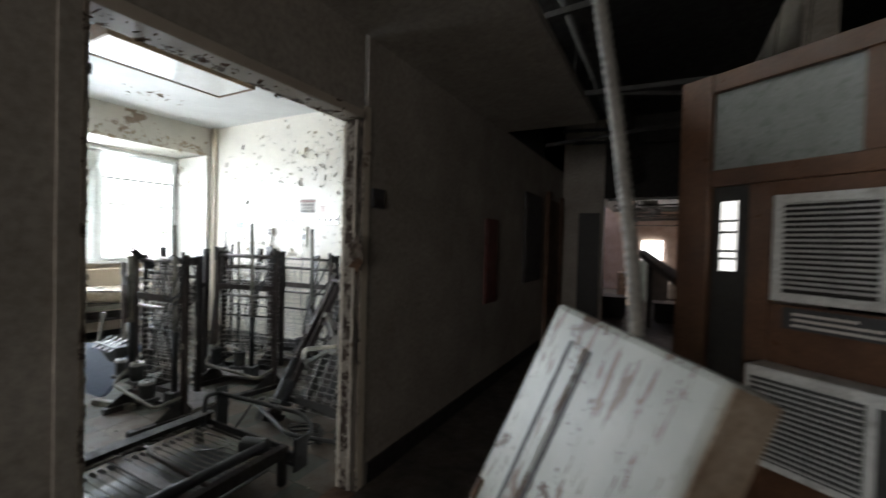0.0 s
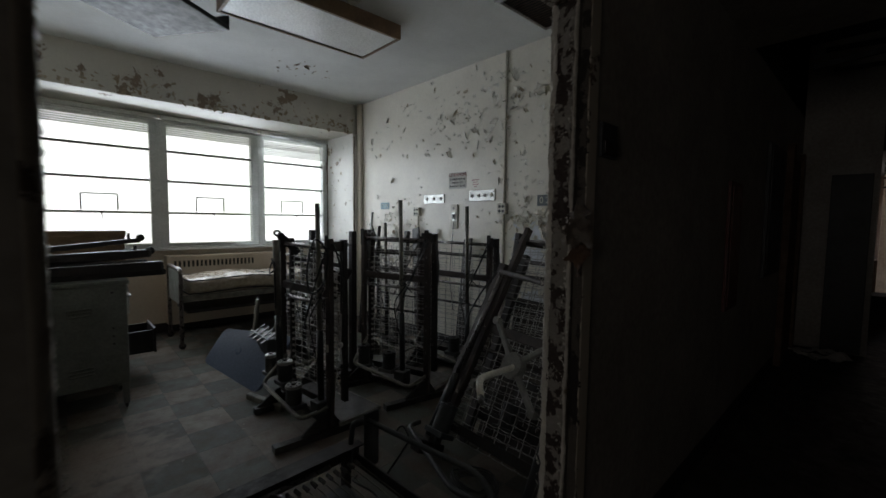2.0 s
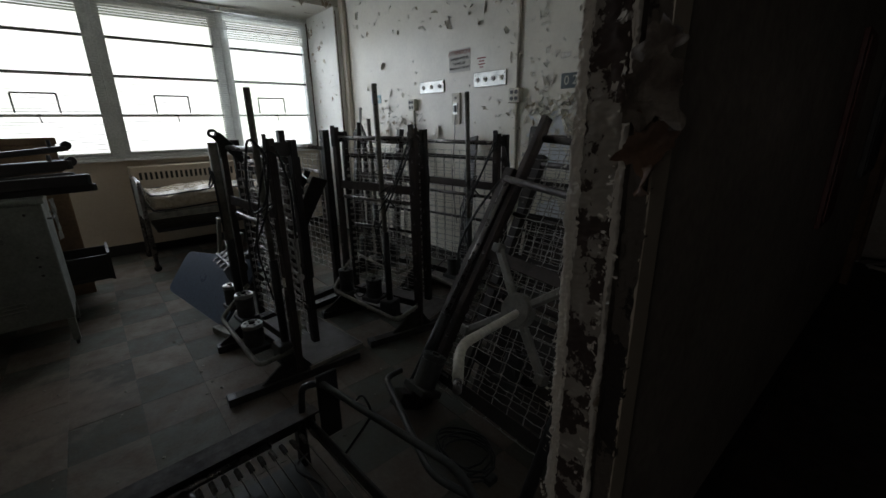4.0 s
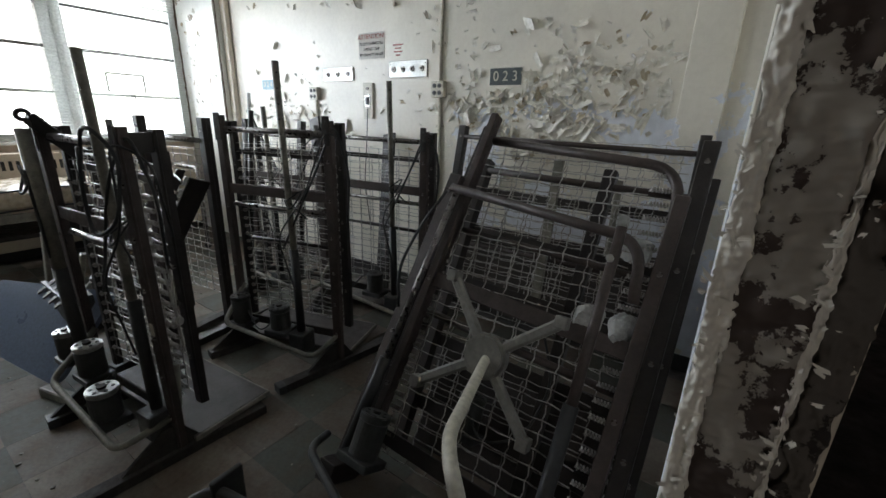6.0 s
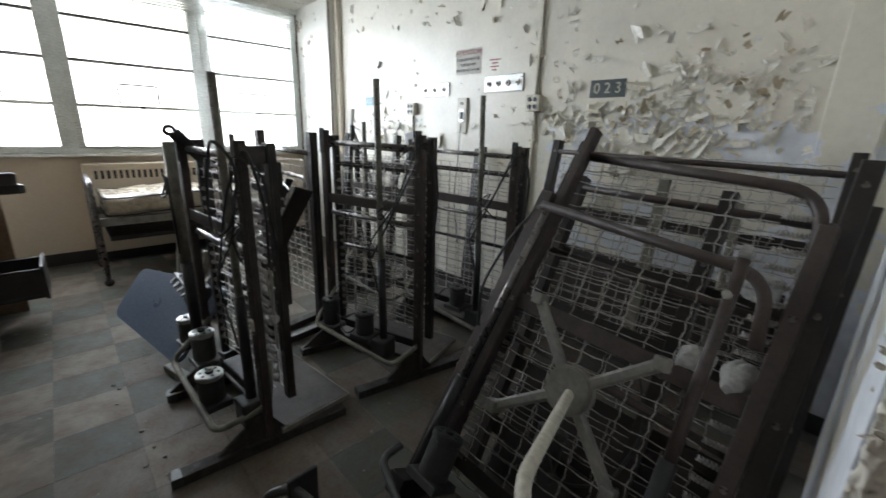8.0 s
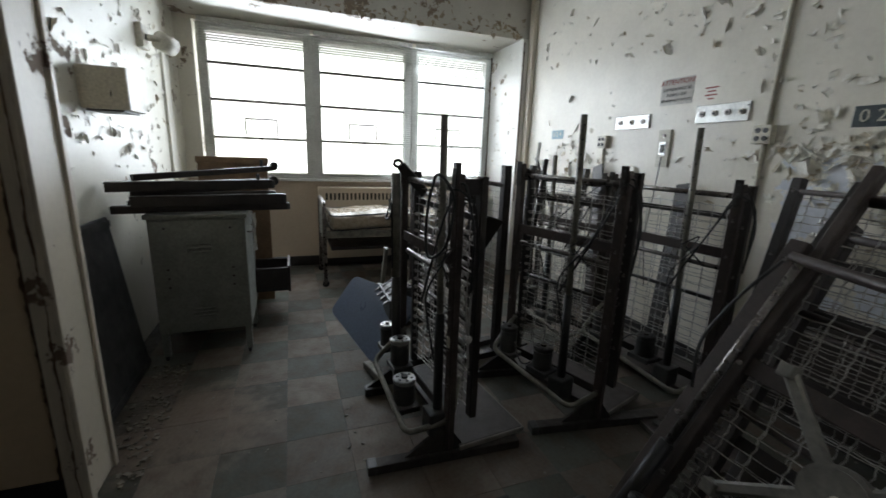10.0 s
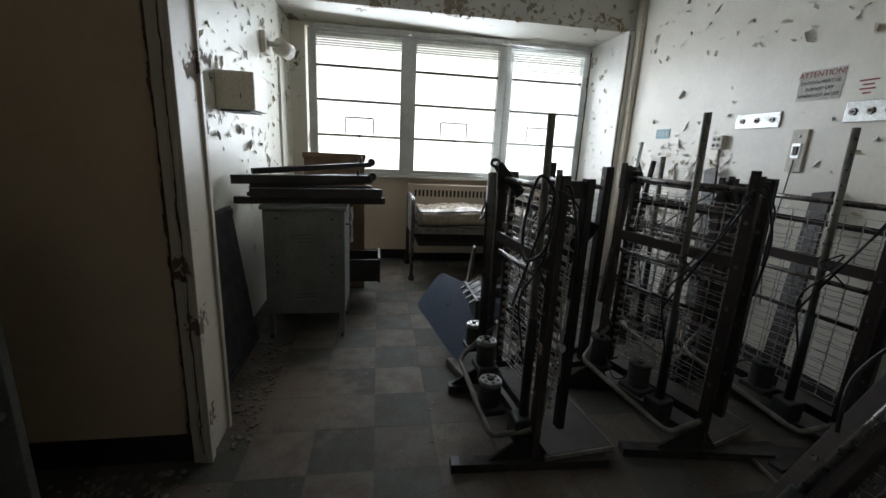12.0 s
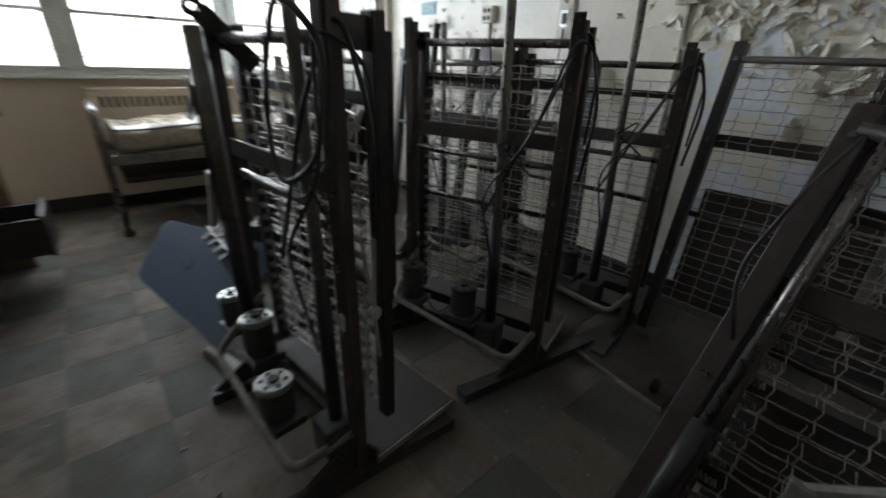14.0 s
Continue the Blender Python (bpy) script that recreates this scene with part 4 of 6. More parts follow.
def leaning_bed():
    """Wide frame leaning against the others, its springs facing the door."""
    lean, W = 29.5, 0.93
    b = thing("hospital_bed", "wide brown bed frame leaning back, springs facing the doorway", "bed frame", pose(1.0, 1.06, 0.03, -lean, 0, 0), "bed frames stood on end")
    rail_with_bolts("side_rail", b, (0.0, 0, 0.0), (0.12, 0.02, 1.56), 0.045, 0.025, DARKBROWN, (0.08, 0.3, 0.55, 0.78, 0.96))
    rail_with_bolts("side_rail", b, (0.05, -0.02, 0.1), (0.155, -0.02, 1.6), 0.032, 0.03, BROWN, (0.2, 0.5))
    rail_with_bolts("deck_rail", b, (-0.02, -0.05, 0.03), (0.08, -0.05, 1.3), 0.055, 0.014, BROWN, (0.1, 0.45, 0.94))
    rail_with_bolts("side_rail", b, (W + 0.0, 0, 0.05), (W + 0.03, 0, 1.53), 0.05, 0.03, DARKBROWN, (0.1, 0.3, 0.5, 0.7, 0.95))
    rail_with_bolts("deck_rail", b, (W - 0.06, -0.04, 0.0), (W - 0.01, -0.04, 1.32), 0.045, 0.02, BROWN, (0.15, 0.45, 0.8))
    part("top_tube", tube(bmesh.new(), bend([(0.13, 0.02, 1.5), (W - 0.04, 0.02, 1.44), (W - 0.02, 0.02, 1.2)], 0.13, 7), 0.018, 12), BROWN, b, smooth=True)
    part("deck_tube", tube(bmesh.new(), bend([(0.08, -0.05, 1.24), (W - 0.09, -0.05, 1.15), (W - 0.07, -0.05, 0.95)], 0.12, 7), 0.018, 12), BROWN, b, smooth=True)
    part("cross_bar", bar(bmesh.new(), (0.05, -0.01, 0.86), (W, -0.01, 0.8), 0.06, 0.012, (0, 0, 1), 0.003), BROWN, b)
    part("cross_tube", tube(bmesh.new(), [(0.06, 0.05, 0.72), (W, 0.05, 0.66)], 0.015, 10), BROWN, b, smooth=True)
    part("cross_tube", tube(bmesh.new(), [(0.06, 0.06, 1.1), (W, 0.06, 1.05)], 0.013, 10), BROWN, b, smooth=True)
    part("low_bar", bar(bmesh.new(), (0.02, 0.02, 0.2), (W, 0.02, 0.17), 0.06, 0.012, (0, 0, 1), 0.003), DARKBROWN, b)
    part("link_spring", spring_mesh(0.1, W - 0.12, 0.14, 1.46, 0.02, 0.052, 0.085, 11, 0.003), WIRE, b)
    for k in range(25):
        for x, s in ((W - 0.12, 1), (0.06, 1)):
            ob = new("coil_spring", COIL)
            ob.parent = b
            ob.matrix_basis = Matrix.Translation((x, 0.02, 0.16 + k * 0.052)) @ Matrix.Rotation(radians(90), 4, "Y") @ Matrix.Diagonal((1, 1, 1.3, 1))
    rod = part("lift_rod", tube(bmesh.new(), [(W - 0.155, -0.1, 0.55), (W - 0.15, -0.1, 1.17)], 0.017, 12), BROWN, b, smooth=True)
    part("rod_eye", disc(bmesh.new(), (W - 0.15, -0.1, 1.19), (1, 0, 0), 0.022, 0.03, 14, 0.004), SILVER, rod)
    part("rod_pin", disc(bmesh.new(), (W - 0.156, -0.12, 1.06), (0, 1, 0), 0.012, 0.02, 10), SILVER, rod)
    part("lift_sleeve", tube(bmesh.new(), [(W - 0.165, -0.1, 0.02), (W - 0.156, -0.1, 0.6)], 0.024, 14), BLACK, b, smooth=True)
    part("lift_sleeve", tube(bmesh.new(), [(0.03, -0.1, 0.1), (0.07, -0.1, 0.5)], 0.024, 14), BLACK, b, smooth=True)
    part("lift_rod", tube(bmesh.new(), [(0.07, -0.1, 0.48), (0.14, -0.1, 1.2)], 0.013, 10), TUBE, b, smooth=True)
    motor(b, 0.14, -0.14, 0.16, 0.13, 0.055, CAN)
    part("guard_tube", tube(bmesh.new(), bend([(-0.08, -0.1, 0.14), (-0.06, -0.2, 0.1), (0.5, -0.32, -0.03), (W - 0.02, -0.2, 0.02), (W, 0, 0.1)], 0.07), 0.015, 10), CAN, b, smooth=True)
    cable(b, [(0.1, -0.11, 1.2), (0.05, -0.13, 1.05), (0.0, -0.12, 0.85), (0.05, -0.1, 0.7)], 0.006)
    foot = part("foot_bar", box(bmesh.new(), (-0.06, -0.12, -0.02), (0.02, 0.1, 0.06), 0.005), DARKBROWN, b)
    return b


leaning_bed()


def spare_frame():
    """Second frame stacked behind the leaning one."""
    b = thing("hospital_bed", "dark steel bed frame stacked behind a leaning one", "bed frame", pose(1.05, 1.3, 0.02, -27, 0, 1), "bed frames stood on end")
    W, H = 0.9, 1.36
    for x in (0.0, W * 0.62, W):
        rail_with_bolts("side_rail", b, (x, 0, 0), (x + 0.04, 0, H), 0.05, 0.03, DARKBROWN, (0.2, 0.5, 0.8))
    for z, w in ((0.22, 0.07), (0.5, 0.05), (0.78, 0.06), (1.02, 0.045)):
        part("cross_bar", bar(bmesh.new(), (0, 0.03, z), (W, 0.03, z - 0.03), w, 0.012, (0, 0, 1), 0.003), DARKBROWN, b)
    part("top_tube", tube(bmesh.new(), [(0.03, 0, H - 0.05), (W + 0.03, 0, H - 0.08)], 0.015, 10), BROWN, b, smooth=True)
    part("link_spring", spring_mesh(0.04, W - 0.03, 0.1, H - 0.1, 0.05, 0.055, 0.085, 61, 0.003), WIRE, b)
    part("end_panel", box(bmesh.new(), (0.04, 0.07, 0.02), (W - 0.03, 0.09, 0.5), 0.006), BOARD, b, "dark laminate end panel")
    motor(b, 0.3, -0.02, 0.2, 0.12, 0.055, CAN)
    for k in range(20):
        ob = new("coil_spring", COIL)
        ob.parent = b
        ob.matrix_basis = Matrix.Translation((W - 0.06, -0.005, 0.2 + k * 0.052)) @ Matrix.Rotation(radians(90), 4, "Y")
    cable(b, [(0.3, -0.05, 0.3), (0.4, -0.1, 0.2), (0.55, -0.08, 0.28), (0.6, -0.05, 0.5), (0.5, -0.04, 0.7)], 0.005)


spare_frame()


def wall_bed():
    b = thing("hospital_bed", "brown bed spring leaning against the flaking wall", "bed frame", pose(0.52, 2.3, 0.02, -12, 0, 1), "bed frames stood on end")
    W, H = 1.38, 1.38
    for x in (0, W):
        rail_with_bolts("side_rail", b, (x, 0, 0), (x, 0, H), 0.05, 0.03, DARKBROWN, (0.3, 0.7, 0.95))
    part("top_tube", tube(bmesh.new(), [(0, 0, H - 0.07), (W, 0, H - 0.09)], 0.015, 10), BROWN, b, smooth=True)
    part("cross_bar", bar(bmesh.new(), (0, 0.02, H * 0.7), (W, 0.02, H * 0.7), 0.06, 0.012, (0, 0, 1), 0.003), DARKBROWN, b)
    part("cross_tube", tube(bmesh.new(), [(0, 0.02, H * 0.45), (W, 0.02, H * 0.45)], 0.014, 10), BROWN, b, smooth=True)
    part("link_spring", spring_mesh(0.04, W - 0.04, 0.2, H - 0.02, 0, 0.045, 0.08, 21, 0.003), WIRE, b)
    part("lift_rod", tube(bmesh.new(), [(1.06, -0.05, 0.3), (1.04, -0.05, 1.12)], 0.018, 10), OLIVE, b, smooth=True)
    rail_with_bolts("slotted_bar", b, (0.7, -0.04, 0.3), (0.7, -0.06, 1.2), 0.05, 0.01, OLIVE, (0.1, 0.3, 0.5, 0.7, 0.9))
    part("end_panel", box(bmesh.new(), (0.05, 0.04, 0.2), (W - 0.1, 0.06, 0.75), 0.006), BOARD, b)


wall_bed()


def folded_bed():
    """Frame behind the first, with a raised section slanting across it."""
    b = thing("hospital_bed", "brown bed frame with a slanted raised spring section", "bed frame", pose(-1.2, 1.33, 0, 0, 0, 8), "bed frames stood on end")
    W, H = 0.66, 1.37
    for x in (0, W):
        rail_with_bolts("side_rail", b, (x, 0, 0), (x, 0, H), 0.05, 0.03, DARKBROWN, (0.3, 0.7, 0.95))
    part("top_tube", tube(bmesh.new(), [(0, -0.01, H - 0.12), (W, -0.01, H - 0.13)], 0.015, 10), TUBE, b, smooth=True)
    part("cross_tube", tube(bmesh.new(), [(0, 0.02, H * 0.7), (W, 0.02, H * 0.7)], 0.014, 10), TUBE, b, smooth=True)
    part("link_spring", spring_mesh(0.03, W - 0.03, 0.25, H - 0.15, 0.02, 0.047, 0.075, 31), WIRE, b)
    inv = b.matrix_basis.inverted()
    top, foot = inv @ Vector((-0.46, 1.33, 1.03)), inv @ Vector((-0.76, 1.15, 0.46))
    away = inv.to_3x3() @ Vector((-0.36, 0.06, 0.02))
    run = (top - foot).normalized()
    sec = part("raised_rail", bar(bmesh.new(), foot, top, 0.12, 0.012, (0.3, 1, 0), 0.003), DARKBROWN, b, "dark slanted rail of the raised section")
    part("raised_rail", bar(bmesh.new(), foot + away, top + away, 0.05, 0.012, (0.3, 1, 0), 0.003), DARKBROWN, b)
    side = (inv.to_3x3() @ Vector((-0.57, -0.82, 0.05))).normalized()
    for k in range(8):
        c = foot.lerp(top, 0.06 + 0.125 * k) + side * 0.06
        part("spring_clip", bar(bmesh.new(), c, c + run * 0.055, 0.036, 0.016, tuple(side), 0.003), SILVER, sec, "bright chrome spring clip")
        part("section_wire", tube(bmesh.new(), [c + side * 0.03 + run * 0.03, c + away * 0.5 + run * 0.02, c + away + run * 0.03], 0.006, 6), TUBE, sec)
    part("section_tube", tube(bmesh.new(), [foot.lerp(top, 0.45), foot.lerp(top, 0.45) + away], 0.014, 10), TUBE, sec, smooth=True)
    part("lift_rod", tube(bmesh.new(), [(W - 0.02, 0.25, 0.5), (W + 0.08, 0.28, 1.42)], 0.016, 8), DARKBROWN, b, smooth=True)
    part("foot_bar", box(bmesh.new(), (W - 0.03, -0.3, 0), (W + 0.03, 0.3, 0.045), 0.004), DARKBROWN, b)


folded_bed()


def corner_bed():
    b = thing("hospital_bed", "dark bed frame leaning in the window corner", "bed frame", pose(-1.75, 2.25, 0, -6, 0, 4), "bed frames stood on end")
    W, H = 0.75, 1.36
    for x in (0, W):
        rail_with_bolts("side_rail", b, (x, 0, 0), (x, 0, H), 0.05, 0.03, DARKBROWN, (0.3, 0.7, 0.95))
    part("top_tube", tube(bmesh.new(), [(0, 0, H - 0.1), (W, 0, H - 0.1)], 0.015, 10), TUBE, b, smooth=True)
    part("cross_tube", tube(bmesh.new(), [(0, 0, H * 0.6), (W, 0, H * 0.6)], 0.014, 10), TUBE, b, smooth=True)
    part("link_spring", spring_mesh(0.03, W - 0.03, 0.25, H - 0.12, 0.02, 0.05, 0.08, 41), WIRE, b)
    part("diagonal_strut", bar(bmesh.new(), (-0.1, 0.1, 1.45), (0.55, 0.05, 0.7), 0.035, 0.02, (0, 0, 1), 0.003), DARKBROWN, b)
    part("lift_rod", tube(bmesh.new(), [(0.0, 0.05, 0.6), (-0.05, 0.08, 1.6)], 0.016, 8), SILVER, b, smooth=True)
    part("foot_bar", box(bmesh.new(), (W - 0.03, -0.2, 0), (W + 0.03, 0.2, 0.045), 0.004), DARKBROWN, b)


corner_bed()

# dark end boards leaning on the wall behind the frames
for p0, p1 in (((-0.66, 2.36, 0.0), (-1.2, 2.74, 1.38)), ((0.0, 2.32, 0.0), (-0.29, 2.75, 1.28))):
    bd = thing("slotted_rail", "dark slotted bed rail leaning on the wall", "rail", None, "loose bed rails")
    u, v = Vector(p0), Vector(p1)
    part("rail", bar(bmesh.new(), u, v, 0.12, 0.02, (1, 0, 0), 0.004), DARKBROWN, bd)
    n = (v - u).normalized().cross(Vector((1, 0, 0))).normalized()
    n = n if n.y < 0 else -n
    for k in range(14):
        c = u.lerp(v, 0.1 + 0.06 * k) + n * 0.0105
        part("slot", bar(bmesh.new(), c, c + (v - u).normalized() * 0.035, 0.06, 0.004, (1, 0, 0)), BLACK, bd)


for m, w, d in ((pose(0.62, 2.02, 0, 0, 0, -8), 0.5, 0.4),):
    ep = thing("bed_end_panel", "dark laminate bed end panel lying on the floor", "panel", m, "loose bed end panels")
    part("board", box(bmesh.new(), (-w / 2, -d / 2, 0.0), (w / 2, d / 2, 0.03), 0.006), BOARD, ep)
    part("edge_strip", box(bmesh.new(), (-w / 2 - 0.006, -d / 2 - 0.006, 0.004), (w / 2 + 0.006, -d / 2 + 0.002, 0.026), 0.002), EDGE, ep)
    part("caster", disc(bmesh.new(), (w / 2 - 0.06, -d / 2 + 0.05, 0.065), (1, 0.3, 0), 0.035, 0.03, 16, 0.005), BLACK, ep)


def flat_bed():
    """Frame lying across the doorway, its rails and springs facing up."""
    b = thing("flat_hospital_bed", "dark steel bed lying flat across the doorway floor", "bed", pose(0.93, 0.54, 0, 0, 0, 3))
    L, W = 1.12, 0.88
    for x, z in ((0.0, 0.25), (0.075, 0.27)):
        bm = box(bmesh.new(), (x - 0.006, -L, z - 0.05), (x + 0.006, 0, z + 0.03), 0.002)
        box(bm, (x, -L, z + 0.02), (x + 0.05, 0, z + 0.03), 0.002)
        part("long_rail", bm, DUSTY, b)
    part("rail_tube", tube(bmesh.new(), [(0.12, -L, 0.255), (0.12, -0.2, 0.255)], 0.012, 10), TUBE, b, smooth=True)
    part("end_tube", tube(bmesh.new(), bend([(0.08, -0.06, 0.2), (0.08, -0.04, 0.41), (0.12, 0.02, 0.42), (0.78, 0.15, 0.36), (0.9, 0.12, 0.3), (0.88, -0.06, 0.17)], 0.07, 7), 0.014, 12), CAN, b, smooth=True)
    part("long_rail", box(bmesh.new(), (W - 0.1, -L, 0.17), (W - 0.05, -0.02, 0.24), 0.005), DUSTY, b)
    part("actuator", tube(bmesh.new(), [(W - 0.16, -L + 0.1, 0.27), (W - 0.12, -0.14, 0.27)], 0.028, 14), BLACK, b, smooth=True)
    part("cross_bar", bar(bmesh.new(), (0.08, -0.62, 0.255), (W - 0.08, -0.62, 0.235), 0.06, 0.012, (0, 1, 0), 0.003), BROWN, b)
    part("cross_tube", tube(bmesh.new(), bend([(0.12, -0.5, 0.25), (0.2, -0.47, 0.275), (0.26, -0.5, 0.265), (W - 0.08, -0.52, 0.24)], 0.05), 0.012, 10), BROWN, b, smooth=True)
    part("cross_bar", bar(bmesh.new(), (0.02, -0.02, 0.21), (W - 0.06, -0.01, 0.19), 0.07, 0.014, (0, 0, 1), 0.003), DARKBROWN, b)
    rod = part("spring_rod", tube(bmesh.new(), [(0.1, 0, 0.2), (0.45, 0.004, 0.185), (W - 0.1, 0, 0.2)], 0.0032, 5), OLIVE, b)
    rod.matrix_basis = Matrix.Translation((0, -L + 0.04, 0))
    for k in range(1, 26):
        shared("spring_rod", rod.data, b, Matrix.Translation((0, -L + 0.04 + k * 0.042, 0)))
    for k in range(26):
        ob = new("coil_spring", COIL)
        ob.parent = b
        ob.matrix_basis = Matrix.Translation((0.085, -L + 0.04 + k * 0.042, 0.2)) @ Matrix.Rotation(radians(90), 4, "Y")
    part("pan", box(bmesh.new(), (0.1, -L + 0.05, 0.1), (W - 0.12, -0.1, 0.11), 0.003), CAN, b)
    part("corner_plate", box(bmesh.new(), (0.12, 0.0, 0.16), (0.135, 0.09, 0.46), 0.006), BLACK, b)
    part("corner_plate", box(bmesh.new(), (W + 0.02, -0.05, 0.1), (W + 0.035, 0.06, 0.3), 0.006), BLACK, b)
    part("corner_arm", bar(bmesh.new(), (W - 0.08, -0.03, 0.17), (W + 0.03, 0.0, 0.15), 0.08, 0.03, (0, 0, 1), 0.004), BLACK, b)
    for x in (0.03, W - 0.07):
        for y in (-L + 0.05, -0.05):
            part("leg", box(bmesh.new(), (x - 0.02, y - 0.02, 0), (x + 0.02, y + 0.02, 0.2), 0.004), DARKBROWN, b)
    m2 = part("motor", disc(bmesh.new(), (W - 0.2, -0.14, 0.25), (1, 0.3, 0), 0.05, 0.16, 20, 0.006), CAN, b)
    cable(b, [(0.2, -0.1, 0.2), (0.3, -0.2, 0.27), (0.42, -0.12, 0.22), (0.55, -0.24, 0.25), (0.36, -0.3, 0.21)], 0.005)
    cable(b, [(0.3, 0.06, 0.39), (0.34, 0.08, 0.46), (0.4, 0.08, 0.4), (0.36, 0.07, 0.33), (0.32, 0.0, 0.22)], 0.005)


flat_bed()


def iv_stand():
    s = thing("drip_stand", "cream star-based drip stand tipped against a bed frame", "drip stand", pose(1.488, 1.25, 0.668, -24, 0, 0))
    part("hub", disc(bmesh.new(), (0, 0, 0), (0, 1, 0), 0.075, 0.05, 28, 0.01), ARMGREY, s)
    for a, l in ((131, 0.3), (40, 0.275), (216, 0.29), (312, 0.28)):
        c, n = math.cos(radians(a)), math.sin(radians(a))
        arm = part("arm", bar(bmesh.new(), (0.05 * c, 0, 0.05 * n), (l * c, 0.01, l * n), 0.036, 0.03, (-n, 0, c), 0.008), ARMGREY, s)
        part("arm_tip", box(bmesh.new(), (l * c - 0.02, -0.02, l * n - 0.02), (l * c + 0.02, 0.03, l * n + 0.02), 0.006), ARMGREY, arm)
    return s


iv_stand()
pole = thing("drip_stand_pole", "bent cream enamel tube sticking out from the stand", "tube", pose(0, 0, 0))
pp = part("tube", tube(bmesh.new(), bend([(1.497, 1.235, 0.668), (1.51, 1.19, 0.675), (1.655, 0.77, 0.77), (1.76, 0.665, 0.75)], 0.09, 7), 0.0158, 14), IVORY, pole, smooth=True)
part("tip", tube(bmesh.new(), [(1.757, 0.668, 0.7505), (1.785, 0.64, 0.745)], 0.013, 12), TUBE, pp, "chrome tube end", True)

for x, y, z, a in ((1.735, 1.49, 0.79, 20), (1.82, 1.66, 1.0, -15), (1.84, 1.48, 0.79, 60)):
    bag = thing("plastic_wrap", "crumpled clear plastic wrap caught in the springs", "plastic", pose(x, y, z, 0, 10, a), "plastic scraps")
    bm = bmesh.new()
    bmesh.ops.create_icosphere(bm, subdivisions=3, radius=0.047)
    for v in bm.verts:
        v.co *= 1 + 0.5 * noise.noise(v.co * 38 + Vector((x, y, z)) * 9)
        v.co.y *= 0.5
        v.co.x = max(-0.045, min(0.045, v.co.x * 1.3))
    part("film", bm, PLASTICBAG, bag)

# coil of cable on the floor under the leaning frame
coil = thing("cable_coil", "black power cable coiled on the floor", "cable", pose(1.42, 1.02, 0.01))
rnd = random.Random(8)
pts = [(0.13 * math.cos(k * 0.5) * (1 + 0.25 * math.sin(k * 0.23)), 0.1 * math.sin(k * 0.5), 0.006 + 0.0012 * k + 0.01 * math.sin(k)) for k in range(64)]
part("cord", tube(bmesh.new(), pts, 0.005, 6), BLACK, coil, smooth=True)
part("plug", box(bmesh.new(), (0.12, -0.03, 0), (0.17, 0.02, 0.03), 0.006), CAN, coil)

# ---------------------------------------------------------------- blue panel with its folded legs
bp = thing("overbed_table", "tipped overbed table with a blue-grey top", "table", pose(0, 0, 0))
a, b2, c, d = Vector((-1.3, 0.33, 0.17)), Vector((-1.34, 0.53, 0.44)), Vector((-0.55, 0.68, 0.47)), Vector((-0.54, 0.53, 0.06))
bm = bmesh.new()
nrm = (b2 - a).cross(d - a).normalized()
c.y = a.y - (nrm.x * (c.x - a.x) + nrm.z * (c.z - a.z)) / nrm.y
if nrm.y > 0:
    nrm = -nrm
ring = bend([a.lerp(d, 0.5), a, b2, c, d, a.lerp(d, 0.5)], 0.07, 5)[:-1]
lo = [bm.verts.new(p) for p in ring]
hi = [bm.verts.new(p - nrm * 0.025) for p in ring]
bm.faces.new(lo)
bm.faces.new(hi[::-1])
for k in range(len(lo)):
    bm.faces.new((lo[k], hi[k], hi[(k + 1) % len(lo)], lo[(k + 1) % len(lo)]))
bmesh.ops.recalc_face_normals(bm, faces=bm.faces[:])
part("tabletop", bm, BLUE, bp, "blue-grey laminate top, tipped on edge")
part("column", bar(bmesh.new(), (-1.05, 0.68, 0.3), (-1.0, 0.72, 0.74), 0.05, 0.025, (1, 0, 0), 0.004), OLIVE, bp)
part("column", bar(bmesh.new(), (-0.8, 0.72, 0.25), (-0.72, 0.8, 0.66), 0.03, 0.025, (1, 0, 0), 0.004), OLIVE, bp)
part("mechanism", box(bmesh.new(), (-1.05, 0.66, 0.32), (-0.62, 0.78, 0.46), 0.01), CAN, bp)
for k in range(4):
    part("bracket", bar(bmesh.new(), (-0.98 + 0.1 * k, 0.63, 0.42), (-0.92 + 0.1 * k, 0.75, 0.52), 0.03, 0.008, (1, 0, 0)), DARKBROWN, bp)
part("base_leg", bar(bmesh.new(), (-0.62, 0.5, 0.025), (-0.2, 0.62, 0.025), 0.05, 0.05, (0, 0, 1), 0.006), OLIVE, bp)

# ---------------------------------------------------------------- bed by the window
wb = thing("hospital_bed", "hospital bed with a wrinkled tan vinyl mattress by the window", "bed", pose(0, 0, 0))
part("end_frame", tube(bmesh.new(), bend([(-2.44, 0.38, 0.03), (-2.44, 0.38, 0.9), (-3.1, 0.38, 0.9), (-3.1, 0.38, 0.03)], 0.05), 0.022, 12), TUBE, wb, smooth=True)
part("end_panel", box(bmesh.new(), (-3.08, 0.372, 0.5), (-2.46, 0.392, 0.87), 0.004), LOCKER, wb)
part("side_rail", box(bmesh.new(), (-2.47, 0.39, 0.53), (-2.43, 2.2, 0.6), 0.006), OLIVE, wb)
part("side_rail", box(bmesh.new(), (-3.11, 0.39, 0.53), (-3.07, 2.2, 0.6), 0.006), OLIVE, wb)
part("end_frame", tube(bmesh.new(), bend([(-2.44, 2.22, 0.03), (-2.44, 2.22, 0.85), (-3.1, 2.22, 0.85), (-3.1, 2.22, 0.03)], 0.05), 0.022, 12), TUBE, wb, smooth=True)
